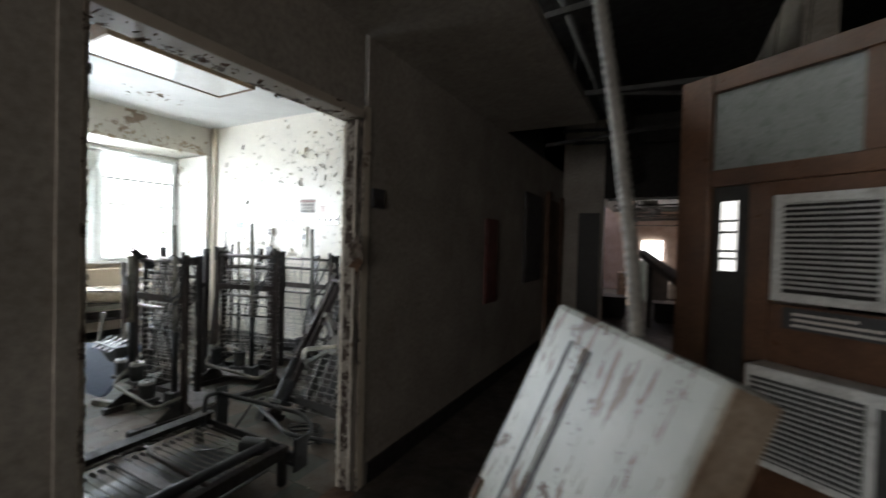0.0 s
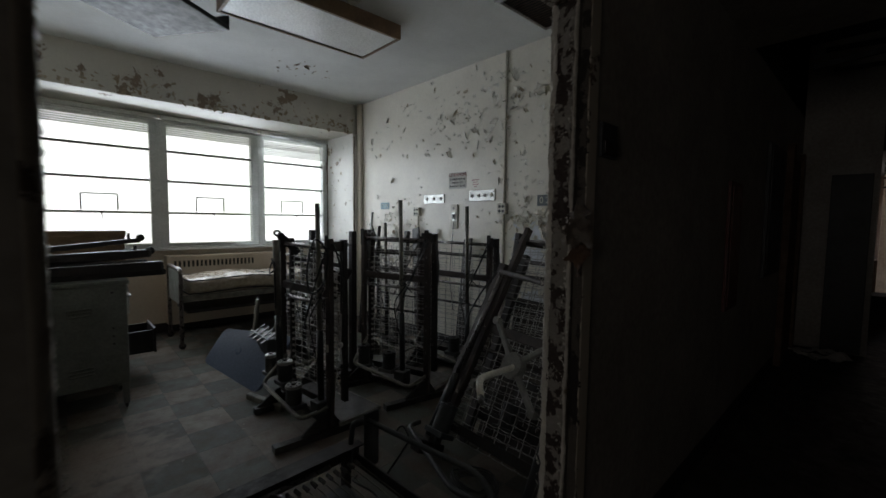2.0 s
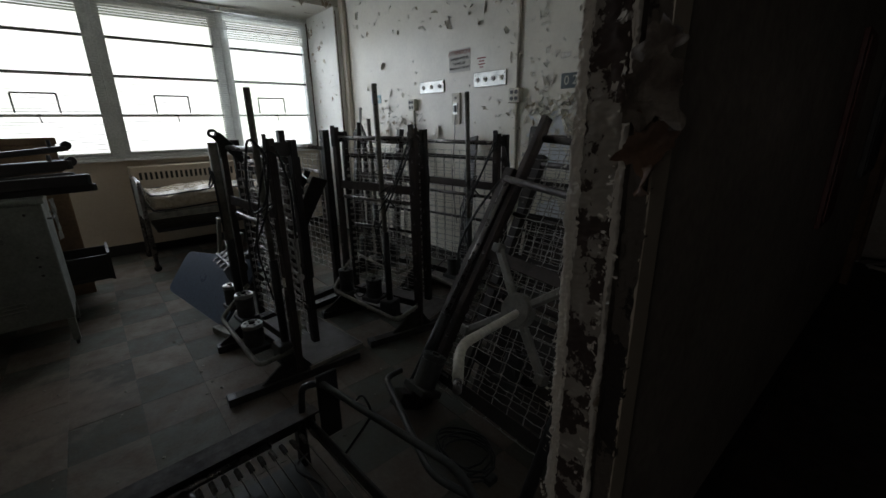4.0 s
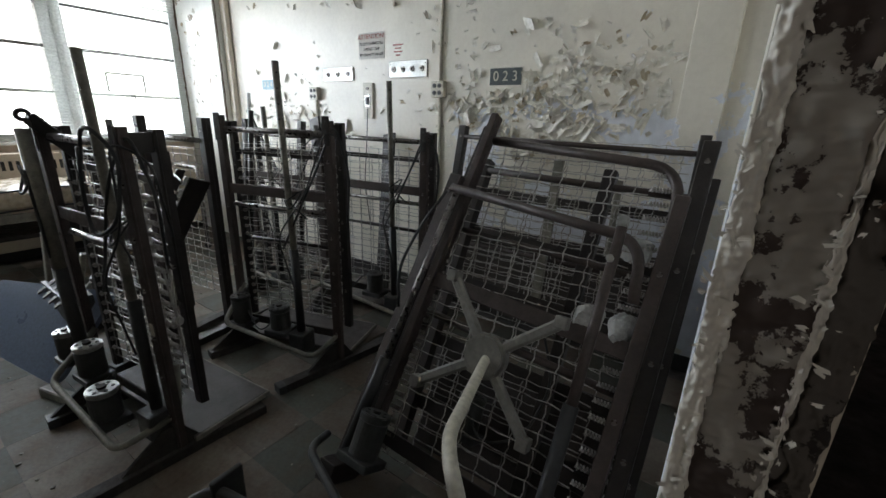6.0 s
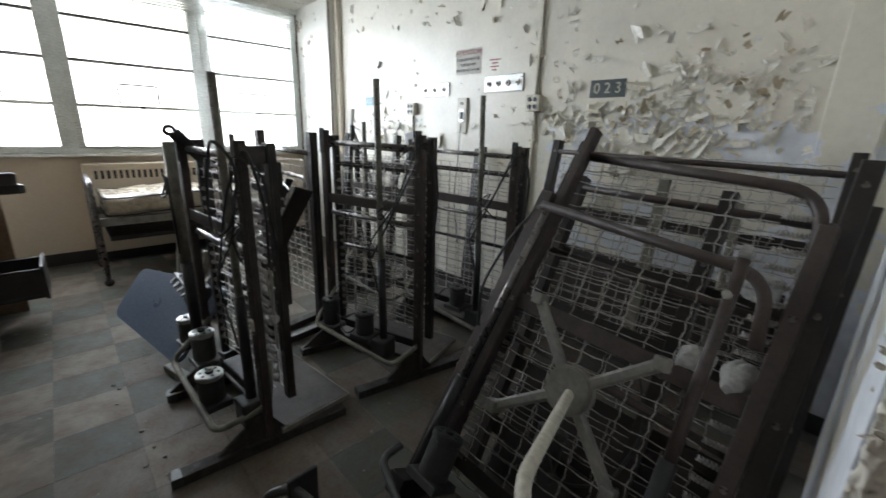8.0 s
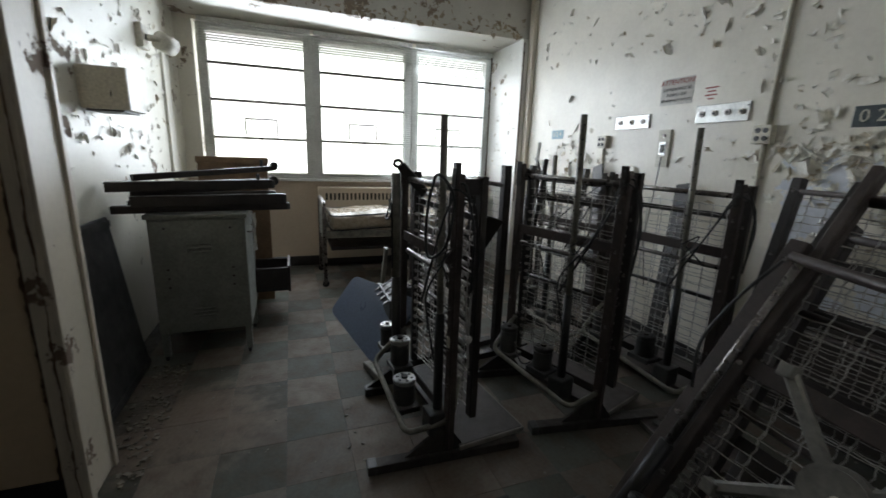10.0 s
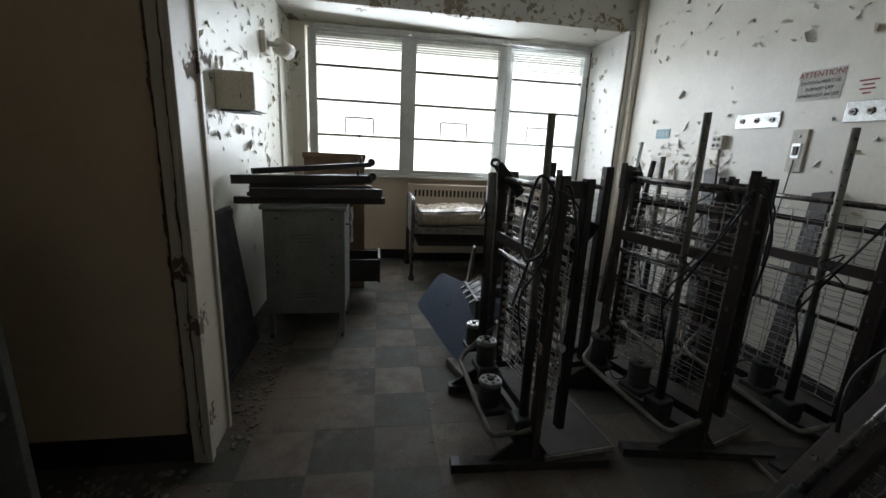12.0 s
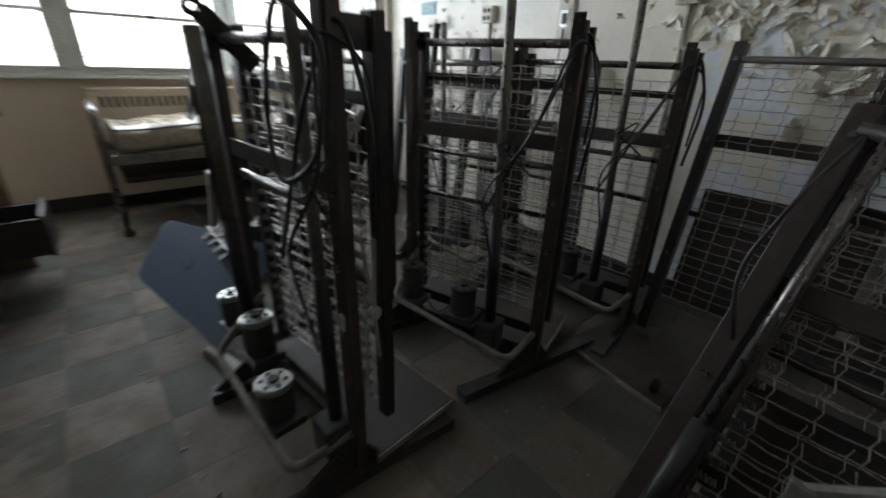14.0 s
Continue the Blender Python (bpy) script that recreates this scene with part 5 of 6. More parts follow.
for x in (-2.44, -3.1):
    for y in (0.38, 2.22):
        part("caster", disc(bmesh.new(), (x, y, 0.035), (1, 0, 0), 0.035, 0.025, 16, 0.004), BLACK, wb)
part("under_frame", box(bmesh.new(), (-3.05, 0.45, 0.38), (-2.5, 2.15, 0.42), 0.01), DARKBROWN, wb)
mt = thing("mattress", "wrinkled tan vinyl mattress with dark piping", "mattress", pose(-2.77, 1.28, 0.6))


def sag(y):
    return 0.1 + 0.035 * noise.noise((y * 2.2, 4, 1)) - 0.03 * max(0.0, y)


bm = bmesh.new()
loops = []
for i in range(91):
    y = -0.83 + 1.66 * i / 90
    end = min(1.0, min(i, 90 - i) / 4 + 0.8)
    ring = []
    for j in range(44):
        a = 2 * math.pi * j / 44
        c, n = math.cos(a), math.sin(a)
        x = 0.335 * math.copysign(abs(c) ** 0.35, c) * end
        z = 0.095 * math.copysign(abs(n) ** 0.5, n)
        fold = 0.014 * noise.noise((y * 17, z * 5, 2)) + 0.006 * noise.noise((y * 45, z * 12, 7))
        x += math.copysign(fold, c) * (abs(c) > 0.5) + 0.006 * math.sin(z * 30)
        z += (0.028 * noise.noise((x * 6, y * 5, 3)) + 0.01 * noise.noise((x * 22, y * 16, 5))) * (n > 0.3)
        ring.append(bm.verts.new((x, y, sag(y) + z)))
    loops.append(ring)
for p, q in zip(loops, loops[1:]):
    for j in range(44):
        bm.faces.new((p[j], p[(j + 1) % 44], q[(j + 1) % 44], q[j]))
bm.faces.new(loops[0][::-1])
bm.faces.new(loops[-1])
part("cover", bm, VINYL, mt, smooth=True)
for dz in (-0.075, 0.075):
    run = [(0.338, -0.83 + 0.0553 * k, sag(-0.83 + 0.0553 * k) + dz) for k in range(31)]
    run = run + [(-0.33, y, z) for x, y, z in run[::-1]] + [run[0]]
    part("piping", tube(bmesh.new(), run, 0.007, 6), BLACK, mt, smooth=True)
cl = thing("crumpled_cloth", "crumpled white cloth on the mattress", "cloth", pose(-2.65, 1.3, 0.755))
bm = bmesh.new()
bmesh.ops.create_icosphere(bm, subdivisions=3, radius=0.1)
for v in bm.verts:
    v.co *= 1 + 0.6 * noise.noise(v.co * 20)
    v.co.z = max(0, v.co.z * 0.5)
part("fabric", bm, CLOTH, cl)


# ---------------------------------------------------------------- cabinets along the south wall
def locker(x0, x1, y0, y1, z1):
    c = thing("bedside_locker", "grey-green steel locker on legs with louvred back", "locker", pose(0, 0, 0))
    part("body", box(bmesh.new(), (x0, y0, 0.2), (x1, y1, z1 - 0.03), 0.01), LOCKER, c)
    part("top", box(bmesh.new(), (x0 - 0.015, y0 - 0.015, z1 - 0.03), (x1 + 0.02, y1 + 0.015, z1), 0.008), LOCKER, c)
    for x in (x0 + 0.025, x1 - 0.025):
        for y in (y0 + 0.025, y1 - 0.025):
            leg = part("leg", box(bmesh.new(), (x - 0.02, y - 0.02, 0.035), (x + 0.02, y + 0.02, 0.2), 0.004), LOCKER, c)
            part("caster", disc(bmesh.new(), (x, y, 0.02), (0, 1, 0), 0.02, 0.02, 12, 0.003), BLACK, leg)
    ym = (y0 + y1) / 2
    for z in (z1 - 0.2, z1 - 0.225, z1 - 0.25, 0.31, 0.335, 0.36):
        bm = bmesh.new()
        bar(bm, (x1 + 0.004, ym - 0.07, z), (x1 + 0.004, ym + 0.07, z + 0.005), 0.014, 0.008, (0.6, 0, 1), 0.002)
        part("louvre", bm, LOCKER, c)
    for y in (y0 + 0.09, y1 - 0.09):
        for z in (0.52, 0.58, 0.64, z1 - 0.09):
            part("rivet", disc(bmesh.new(), (x1 + 0.001, y, z), (1, 0, 0), 0.008, 0.006, 10), DARKBROWN, c)
    part("towel_bar", tube(bmesh.new(), bend([(x1 - 0.1, y1, 0.86), (x1 - 0.1, y1 + 0.03, 0.86), (x0 + 0.1, y1 + 0.03, 0.86), (x0 + 0.1, y1, 0.86)], 0.02), 0.006, 6), TUBE, c)
    return c


locker(-1.55, -1.06, -0.78, -0.225, 1.0)
rag = thing("hanging_cloth", "grey-white cloth hanging beside the locker", "cloth", pose(-1.35, -0.205, 0.96))
bm = bmesh.new()
for k in range(8):
    for j in range(4):
        bm.verts.new((0.03 * j - 0.06 + 0.012 * noise.noise((k, j, 2)), 0.012 + 0.012 * math.sin(k * 0.9 + j * 1.7), -0.04 * k))
bm.verts.ensure_lookup_table()
for k in range(7):
    for j in range(3):
        q = 4 * k + j
        bm.faces.new([bm.verts[i] for i in (q, q + 1, q + 5, q + 4)])
bmesh.ops.solidify(bm, geom=bm.faces[:], thickness=0.003)
part("fabric", bm, CLOTH, rag)
dk = thing("bedside_cabinet", "dark bedside cabinet with its lower drawer pulled open", "cabinet", pose(0, 0, 0))
part("body", box(bmesh.new(), (-2.1, -0.85, 0.08), (-1.66, -0.26, 0.9), 0.008), DARKBROWN, dk)
dr = part("drawer", box(bmesh.new(), (-2.06, -0.26, 0.235), (-1.7, 0.03, 0.26), 0.004), BLACK, dk, "open empty drawer")
for a, b3 in (((-2.06, -0.26, 0.26), (-2.045, 0.03, 0.44)), ((-1.715, -0.26, 0.26), (-1.7, 0.03, 0.44)), ((-2.08, 0.015, 0.23), (-1.68, 0.035, 0.46))):
    part("drawer_side", box(bmesh.new(), a, b3, 0.003), DARKBROWN, dr)
part("plinth", box(bmesh.new(), (-2.08, -0.83, 0.0), (-1.68, -0.28, 0.08)), BLACK, dk)
hb = thing("wooden_headboard", "brown wooden headboard standing behind the locker", "headboard", pose(-2.2, -0.4, 0))
part("panel", box(bmesh.new(), (-0.012, -0.28, 0.0), (0.012, 0.28, 1.33), 0.006), LAMPWOOD, hb)
part("top_rail", box(bmesh.new(), (-0.02, -0.29, 1.29), (0.02, 0.29, 1.345), 0.008), LAMPWOOD, hb)


sp = thing("steel_panel", "dark grey steel panel leaning on the peeling wall", "panel", pose(-1.0, -0.86, 0, 7, 0, 0))
part("sheet", box(bmesh.new(), (-0.05, -0.012, 0.0), (0.72, 0.012, 1.0), 0.006), SLATE, sp)
for z in (0.04, 0.96):
    part("edge_channel", box(bmesh.new(), (-0.05, 0.012, z - 0.02), (0.72, 0.02, z + 0.02), 0.003), SLATE, sp)


def rail_stack():
    s = [
        ((-1.15, -0.98, 1.02), (-1.3, 0.05, 1.02), 0.05, 0.05, 0),
        ((-1.35, -0.95, 1.025), (-1.5, -0.02, 1.025), 0.06, 0.05, 0),
        ((-1.1, -0.86, 1.075), (-1.25, 0.03, 1.08), 0.07, 0.045, 0),
        ((-1.3, -0.92, 1.08), (-1.5, -0.05, 1.09), 0.05, 0.05, 0),
        ((-1.05, -0.96, 1.17), (-1.3, -0.05, 1.18), 0.06, 0.06, 1),
        ((-1.25, -0.9, 1.14), (-1.6, -0.1, 1.16), 0.08, 0.05, 0),
        ((-1.15, -0.85, 1.22), (-1.75, -0.06, 1.27), 0.04, 0.04, 1),
    ]
    for p, q, w, d, knob in s:
        m = Vector(p)
        t = thing("bed_side_rail", "dark steel bed side rail stacked on the locker", "rail", Matrix.Translation(m), "stacked bed rails")
        v = Vector(q) - m
        part("beam", bar(bmesh.new(), (0, 0, 0), v, w, d, (0, 0, 1), 0.004), DARKBROWN, t)
        part("end_cap", bar(bmesh.new(), v * 0.985, v * 1.01, w * 0.9, d * 1.1, (0, 0, 1), 0.004), CAN, t)
        if knob:
            part("clamp_knob", disc(bmesh.new(), v + Vector((0, 0.01, 0.02)), (1, 0.3, 0), 0.032, 0.04, 16, 0.008), BLACK, t)
            part("clamp_post", tube(bmesh.new(), [v * 0.9, v * 0.9 + Vector((0, 0, 0.07))], 0.012, 8), BLACK, t)


rail_stack()

disp = thing("towel_dispenser", "cream metal paper towel dispenser on the wall", "dispenser", pose(0, 0, 0))
part("body", box(bmesh.new(), (-1.3, YL, 1.61), (-1.0, YL + 0.235, 1.84), 0.012), IVORY, disp)
part("keyhole", box(bmesh.new(), (-1.0, YL + 0.15, 1.68), (-0.998, YL + 0.156, 1.71)), BLACK, disp)
part("chute", box(bmesh.new(), (-1.28, YL + 0.02, 1.6), (-1.02, YL + 0.2, 1.61)), BLACK, disp)
part("shelf", box(bmesh.new(), (-1.5, YL, 1.7), (-1.3, YL + 0.12, 1.715), 0.003), SILVER, disp)
scn = thing("wall_lamp", "white swivel wall lamp", "lamp", pose(-2.2, YL, 2.25))
part("base", box(bmesh.new(), (-0.08, 0, -0.09), (0.08, 0.05, 0.09), 0.012), IVORY, scn)
part("arm", tube(bmesh.new(), [(0, 0.05, 0.0), (-0.05, 0.14, 0.0)], 0.025, 12), IVORY, scn)
part("shade", tube(bmesh.new(), [(-0.05, 0.12, 0.0), (-0.16, 0.2, -0.03)], 0.07, 18), IVORY, scn, smooth=True)
tagged(slab("trim_mirror_recess", (-3.1, YL, 1.15), (-2.75, YL + 0.025, 2.25), PLASTER_BAD, 0.006), "peeling plaster patch framing a mirror", "trim")

oc = thing("open_cabinet", "pale open steel cabinet standing in the alcove", "cabinet", pose(0.56, -1.1, 0))
for x in (0.0, 0.62):
    part("side_panel", box(bmesh.new(), (x, -0.82, 0.0), (x + 0.03, 0.0, 1.2), 0.004), LOCKER, oc)
part("back_panel", box(bmesh.new(), (0.03, -0.82, 0.05), (0.62, -0.8, 1.18)), LOCKER, oc)
part("top", box(bmesh.new(), (-0.005, -0.825, 1.2), (0.655, 0.005, 1.225), 0.004), LOCKER, oc)
for z in (0.06, 0.56, 0.88):
    part("shelf", box(bmesh.new(), (0.03, -0.8, z), (0.62, -0.02, z + 0.02), 0.003), LOCKER, oc)

# ---------------------------------------------------------------- corridor things
lk = thing("tipped_white_cabinet", "chipped white metal cabinet door panel, tipped over", "cabinet")
zax = Vector((0.49, 0.30, 1.32)).normalized()
xax = Vector((0.42, -0.38, -0.01))
xax = (xax - zax * zax.dot(xax)).normalized()
yax = zax.cross(xax)
mm = Matrix((xax, yax, zax)).transposed().to_4x4()
mm.translation = Vector((2.97, -0.14, 0.02))
lk.matrix_basis = mm
part("body", box(bmesh.new(), (0, 0, 0), (0.59, 0.16, 1.43), 0.02), CHIPPED, lk)
for x in (0.13, 0.215):
    part("groove", box(bmesh.new(), (x, -0.0025, 0.02), (x + 0.014, 0.001, 1.34)), INK, lk)
part("rib", box(bmesh.new(), (0.15, -0.006, 0.02), (0.205, 0.001, 1.34), 0.003), CHIPPED, lk)
part("side_panel", box(bmesh.new(), (0.5905, 0.006, 0.01), (0.594, 0.155, 1.42)), SIDEPANEL, lk)
part("handle", box(bmesh.new(), (0.02, -0.012, 0.75), (0.04, 0.0, 0.82), 0.004), RUST, lk)

wd = tagged(new("door_partition"), "varnished oak partition with transom, narrow door and louvred vent", "partition", kind="structure")
wd.matrix_basis = pose(3.83, 1.6, 0, 0, 0, math.degrees(math.atan2(-0.57, 0.82)))
PW = 2.2
for a, b3 in (((0, -0.04, 0), (0.17, 0.06, 2.46)), ((0.17, -0.03, 2.36), (PW, 0.05, 2.46)), ((0.17, -0.03, 1.85), (PW, 0.05, 1.94)), ((0.36, -0.02, 0), (0.46, 0.05, 1.85)), ((0.78, -0.03, 1.94), (0.86, 0.05, 2.36)), ((0.46, -0.01, 0), (PW, 0.04, 1.26)), ((0.46, -0.02, 1.78), (PW, 0.04, 1.85))):
    part("oak_member", box(bmesh.new(), a, b3, 0.006), WOOD, wd)
for a, b3 in ((0.17, 0.78), (0.86, PW)):
    part("transom_panel", box(bmesh.new(), (a, 0.0, 1.94), (b3, 0.02, 2.36)), FROST, wd)
nd = part("narrow_door", box(bmesh.new(), (0.17, 0.0, 0.02), (0.36, 0.04, 1.85), 0.004), DARKDOOR, wd)
part("door_light", box(bmesh.new(), (0.22, -0.004, 1.4), (0.3, 0.0, 1.77)), DIMDAY, nd, "narrow door glass bright with daylight")
for z in (1.46, 1.5, 1.6, 1.66):
    part("glazing_bar", box(bmesh.new(), (0.22, -0.008, z), (0.3, -0.003, z + 0.012)), DARKDOOR, nd)
lv = part("louvre_vent", box(bmesh.new(), (0.48, -0.03, 1.28), (1.15, -0.02, 1.78), 0.004), VOID, wd)
for a, b3 in (((0.48, -0.045, 1.28), (0.52, -0.03, 1.78)), ((0.85, -0.045, 1.28), (0.88, -0.03, 1.78)), ((0.52, -0.045, 1.74), (1.15, -0.03, 1.78)), ((0.52, -0.045, 1.28), (1.15, -0.03, 1.32))):
    part("vent_frame", box(bmesh.new(), a, b3, 0.003), WHITE, lv)
sl = part("vent_slat", box(bmesh.new(), (0.52, -0.008, -0.0015), (1.15, 0.008, 0.0015)), WHITE, lv)
sl.matrix_basis = pose(0, -0.036, 1.345, 35)
for k in range(1, 17):
    shared("vent_slat", sl.data, lv, pose(0, -0.036, 1.345 + 0.0245 * k, 35))
sg = part("sign_strip", box(bmesh.new(), (0.52, -0.02, 1.15), (1.1, -0.012, 1.25), 0.002), INK, wd, "dark sign strip with pale bars")
bm = bmesh.new()
for k in range(3):
    box(bm, (0.56, -0.022, 1.165 + 0.026 * k), (0.95 - 0.08 * k, -0.0195, 1.177 + 0.026 * k))
part("print_bars", bm, PAPER, sg)
ac = thing("air_conditioner", "white window air conditioner set into the oak partition", "air conditioner", wd.matrix_basis.copy())
part("case", box(bmesh.new(), (0.44, -0.16, 0.52), (1.1, -0.012, 0.98), 0.012), WHITE, ac)
sl = part("grille_slat", box(bmesh.new(), (0.47, -0.006, -0.003), (0.86, 0.004, 0.003)), WHITE, ac)
sl.matrix_basis = pose(0, -0.164, 0.57)
for k in range(1, 15):
    shared("grille_slat", sl.data, ac, pose(0, -0.164, 0.57 + 0.0245 * k))
part("grille_back", box(bmesh.new(), (0.465, -0.1615, 0.555), (0.865, -0.16, 0.93)), CAN, ac)
part("control_panel", box(bmesh.new(), (0.9, -0.166, 0.56), (1.08, -0.16, 0.93), 0.003), CAN, ac)

dct = thing("flexible_conduit", "grey corrugated flexible conduit hanging from the ceiling", "conduit")
bm = bmesh.new()
path = bend([(3.4, -0.05, 3.58), (3.5, -0.05, 2.6), (3.622, -0.05, 1.93), (3.68, -0.05, 1.5), (3.7, -0.03, 1.3), (3.66, 0.05, 0.95), (3.75, 0.15, 0.05)], 0.3, 24)
cum, ringpts = 0, []
for p, q in zip(path, path[1:]):
    n = max(1, int((q - p).length / 0.006))
    ringpts += [p.lerp(q, k / n) for k in range(n)]
prev = []
for i, p in enumerate(ringpts):
    r = 0.0185 if i % 3 else 0.0155
    ring = [bm.verts.new(p + Vector((math.cos(k * math.pi / 5) * r, math.sin(k * math.pi / 5) * r, 0))) for k in range(10)]
    if prev:
        for k in range(10):
            bm.faces.new((prev[k], prev[(k + 1) % 10], ring[(k + 1) % 10], ring[k]))
    prev = ring
hose = part("hose", bm, ARMGREY, dct, smooth=True)
for q, h in ((path[0], -0.08), (path[-1], 0.0)):
    part("coupling", disc(bmesh.new(), q + Vector((0, 0, h)), (0, 0, 1), 0.028, 0.1, 14, 0.004), TUBE, dct)

cs = thing("corridor_sign", "small dark room sign on the corridor wall", "sign", pose(XC, 0.86, 1.77))
part("plate", box(bmesh.new(), (0, -0.06, -0.06), (0.012, 0.06, 0.06), 0.003), INK, cs)
part("pocket", box(bmesh.new(), (0.012, -0.05, -0.05), (0.02, 0.05, -0.005), 0.002), DARKBROWN, cs)
fe = thing("extinguisher_cabinet", "dark red recessed extinguisher cabinet", "cabinet", pose(XC, 2.75, 1.33))
part("frame", box(bmesh.new(), (0, -0.16, -0.43), (0.02, 0.16, 0.43), 0.004), DEEPRED, fe)
part("door", box(bmesh.new(), (0.02, -0.13, -0.4), (0.028, 0.13, 0.4), 0.003), DEEPRED, fe)
pw = tagged(new("window_corridor"), "dark corridor hatch with a red frame", "window", kind="structure")
pw.matrix_basis = pose(XC, 4.2, 1.6)
part("frame", box(bmesh.new(), (0, -0.38, -0.58), (0.03, 0.38, 0.58), 0.005), DARKDOOR, pw)
part("pane", box(bmesh.new(), (0.03, -0.33, -0.53), (0.036, 0.33, 0.53), 0.002), INK, pw)

# hanging debris of the broken corridor ceiling
rnd = random.Random(17)
for k in range(10):
    h = thing("ceiling_joist", "dark broken ceiling runner in the corridor", "joist", pose(3.9, 0.6 + k * 0.85, 2.75 + rnd.uniform(-0.05, 0.35), rnd.uniform(-6, 6), rnd.uniform(-7, 7), rnd.uniform(-12, 12)), "broken ceiling runners")
    # Runner takes the near-black too: corridor gloom put into its colour.
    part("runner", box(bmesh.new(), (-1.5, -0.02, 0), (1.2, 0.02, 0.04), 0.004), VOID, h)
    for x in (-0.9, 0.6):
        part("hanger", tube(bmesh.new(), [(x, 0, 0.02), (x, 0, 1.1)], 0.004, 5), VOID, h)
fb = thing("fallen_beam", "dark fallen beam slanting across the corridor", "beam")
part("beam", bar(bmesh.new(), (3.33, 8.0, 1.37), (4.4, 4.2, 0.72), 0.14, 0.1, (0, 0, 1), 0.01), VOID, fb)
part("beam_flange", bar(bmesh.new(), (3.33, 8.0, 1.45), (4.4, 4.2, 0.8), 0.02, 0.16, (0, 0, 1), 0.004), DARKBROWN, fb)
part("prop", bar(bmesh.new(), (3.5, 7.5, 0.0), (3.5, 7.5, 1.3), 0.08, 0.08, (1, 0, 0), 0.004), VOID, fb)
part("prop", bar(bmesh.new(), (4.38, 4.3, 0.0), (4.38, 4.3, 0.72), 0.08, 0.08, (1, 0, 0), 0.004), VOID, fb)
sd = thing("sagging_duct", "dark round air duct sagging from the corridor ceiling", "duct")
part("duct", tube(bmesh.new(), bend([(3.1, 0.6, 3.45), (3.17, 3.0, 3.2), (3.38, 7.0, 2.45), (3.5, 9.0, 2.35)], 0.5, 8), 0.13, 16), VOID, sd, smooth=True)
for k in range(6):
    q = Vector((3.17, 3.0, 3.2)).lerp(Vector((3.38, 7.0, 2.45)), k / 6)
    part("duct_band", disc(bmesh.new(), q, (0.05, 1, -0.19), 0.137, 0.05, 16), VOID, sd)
for k in range(14):
    y = 6.4 + 0.45 * k
    hg = thing("hanging_ceiling_grid", "bent ceiling grid hanging in the far corridor", "ceiling grid", pose(3.6, y, 2.3 + 0.3 * noise.noise((k * 1.7, 2, 0)), 0, 9 * noise.noise((k * 2.3, 0, 1)), 14 * noise.noise((k, 5, 1))), "hanging ceiling grid")
    part("grid_bar", box(bmesh.new(), (-0.75, -0.015, 0), (0.8, 0.015, 0.03)), VOID if k % 3 else CAN, hg)
    part("grid_bar", box(bmesh.new(), (-0.5 + 0.07 * k % 0.9, -0.3, 0.01), (-0.47 + 0.07 * k % 0.9, 0.3, 0.035)), VOID, hg)
    part("hanger", tube(bmesh.new(), [(-0.6, 0, 0.02), (-0.62, 0, 0.78)], 0.005, 5), VOID, hg)
    part("hanger", tube(bmesh.new(), [(0.6, 0, 0.02), (0.64, 0, 0.78)], 0.005, 5), VOID, hg)
for x, y, w, h, mt2 in ((3.13, 11.6, 0.34, 1.16, LOCKER), (3.55, 11.2, 0.42, 1.05, BOARD), (2.75, 8.4, 0.5, 0.45, VOID), (3.9, 8.4, 0.7, 0.4, VOID), (2.75, 12.2, 0.5, 0.75, RUST), (4.1, 12.6, 0.6, 0.5, WHITE)):
    g = thing("abandoned_cabinet", "abandoned cabinet standing in the rubble-strewn corridor", "cabinet", pose(x, y, 0, 0, 0, x * 40 % 25), "abandoned corridor furniture")
    part("body", box(bmesh.new(), (-w / 2, -0.25, 0.05), (w / 2, 0.25, h - 0.03), 0.01), mt2, g)
    part("top", box(bmesh.new(), (-w / 2 - 0.02, -0.27, h - 0.03), (w / 2 + 0.02, 0.27, h), 0.006), mt2, g)
    part("plinth", box(bmesh.new(), (-w / 2 + 0.03, -0.22, 0), (w / 2 - 0.03, 0.22, 0.05)), VOID, g)
lit = thing("fallen_papers", "crumpled pale papers on the corridor floor", "paper", pose(2.4, 5.55, 0))
for k in range(6):
    bm = bmesh.new()
    bmesh.ops.create_grid(bm, x_segments=5, y_segments=5, size=0.1)
    for v in bm.verts:
        v.co.z = 0.03 + 0.05 * noise.noise(v.co * 9 + Vector((k, 0, 0)))
    p = part("sheet", bm, PAPER, lit)
    p.matrix_basis = pose(rnd.uniform(-0.1, 0.25), rnd.uniform(-0.3, 0.3), 0.01 * k, rnd.uniform(-15, 15), rnd.uniform(-15, 15), rnd.uniform(0, 360))


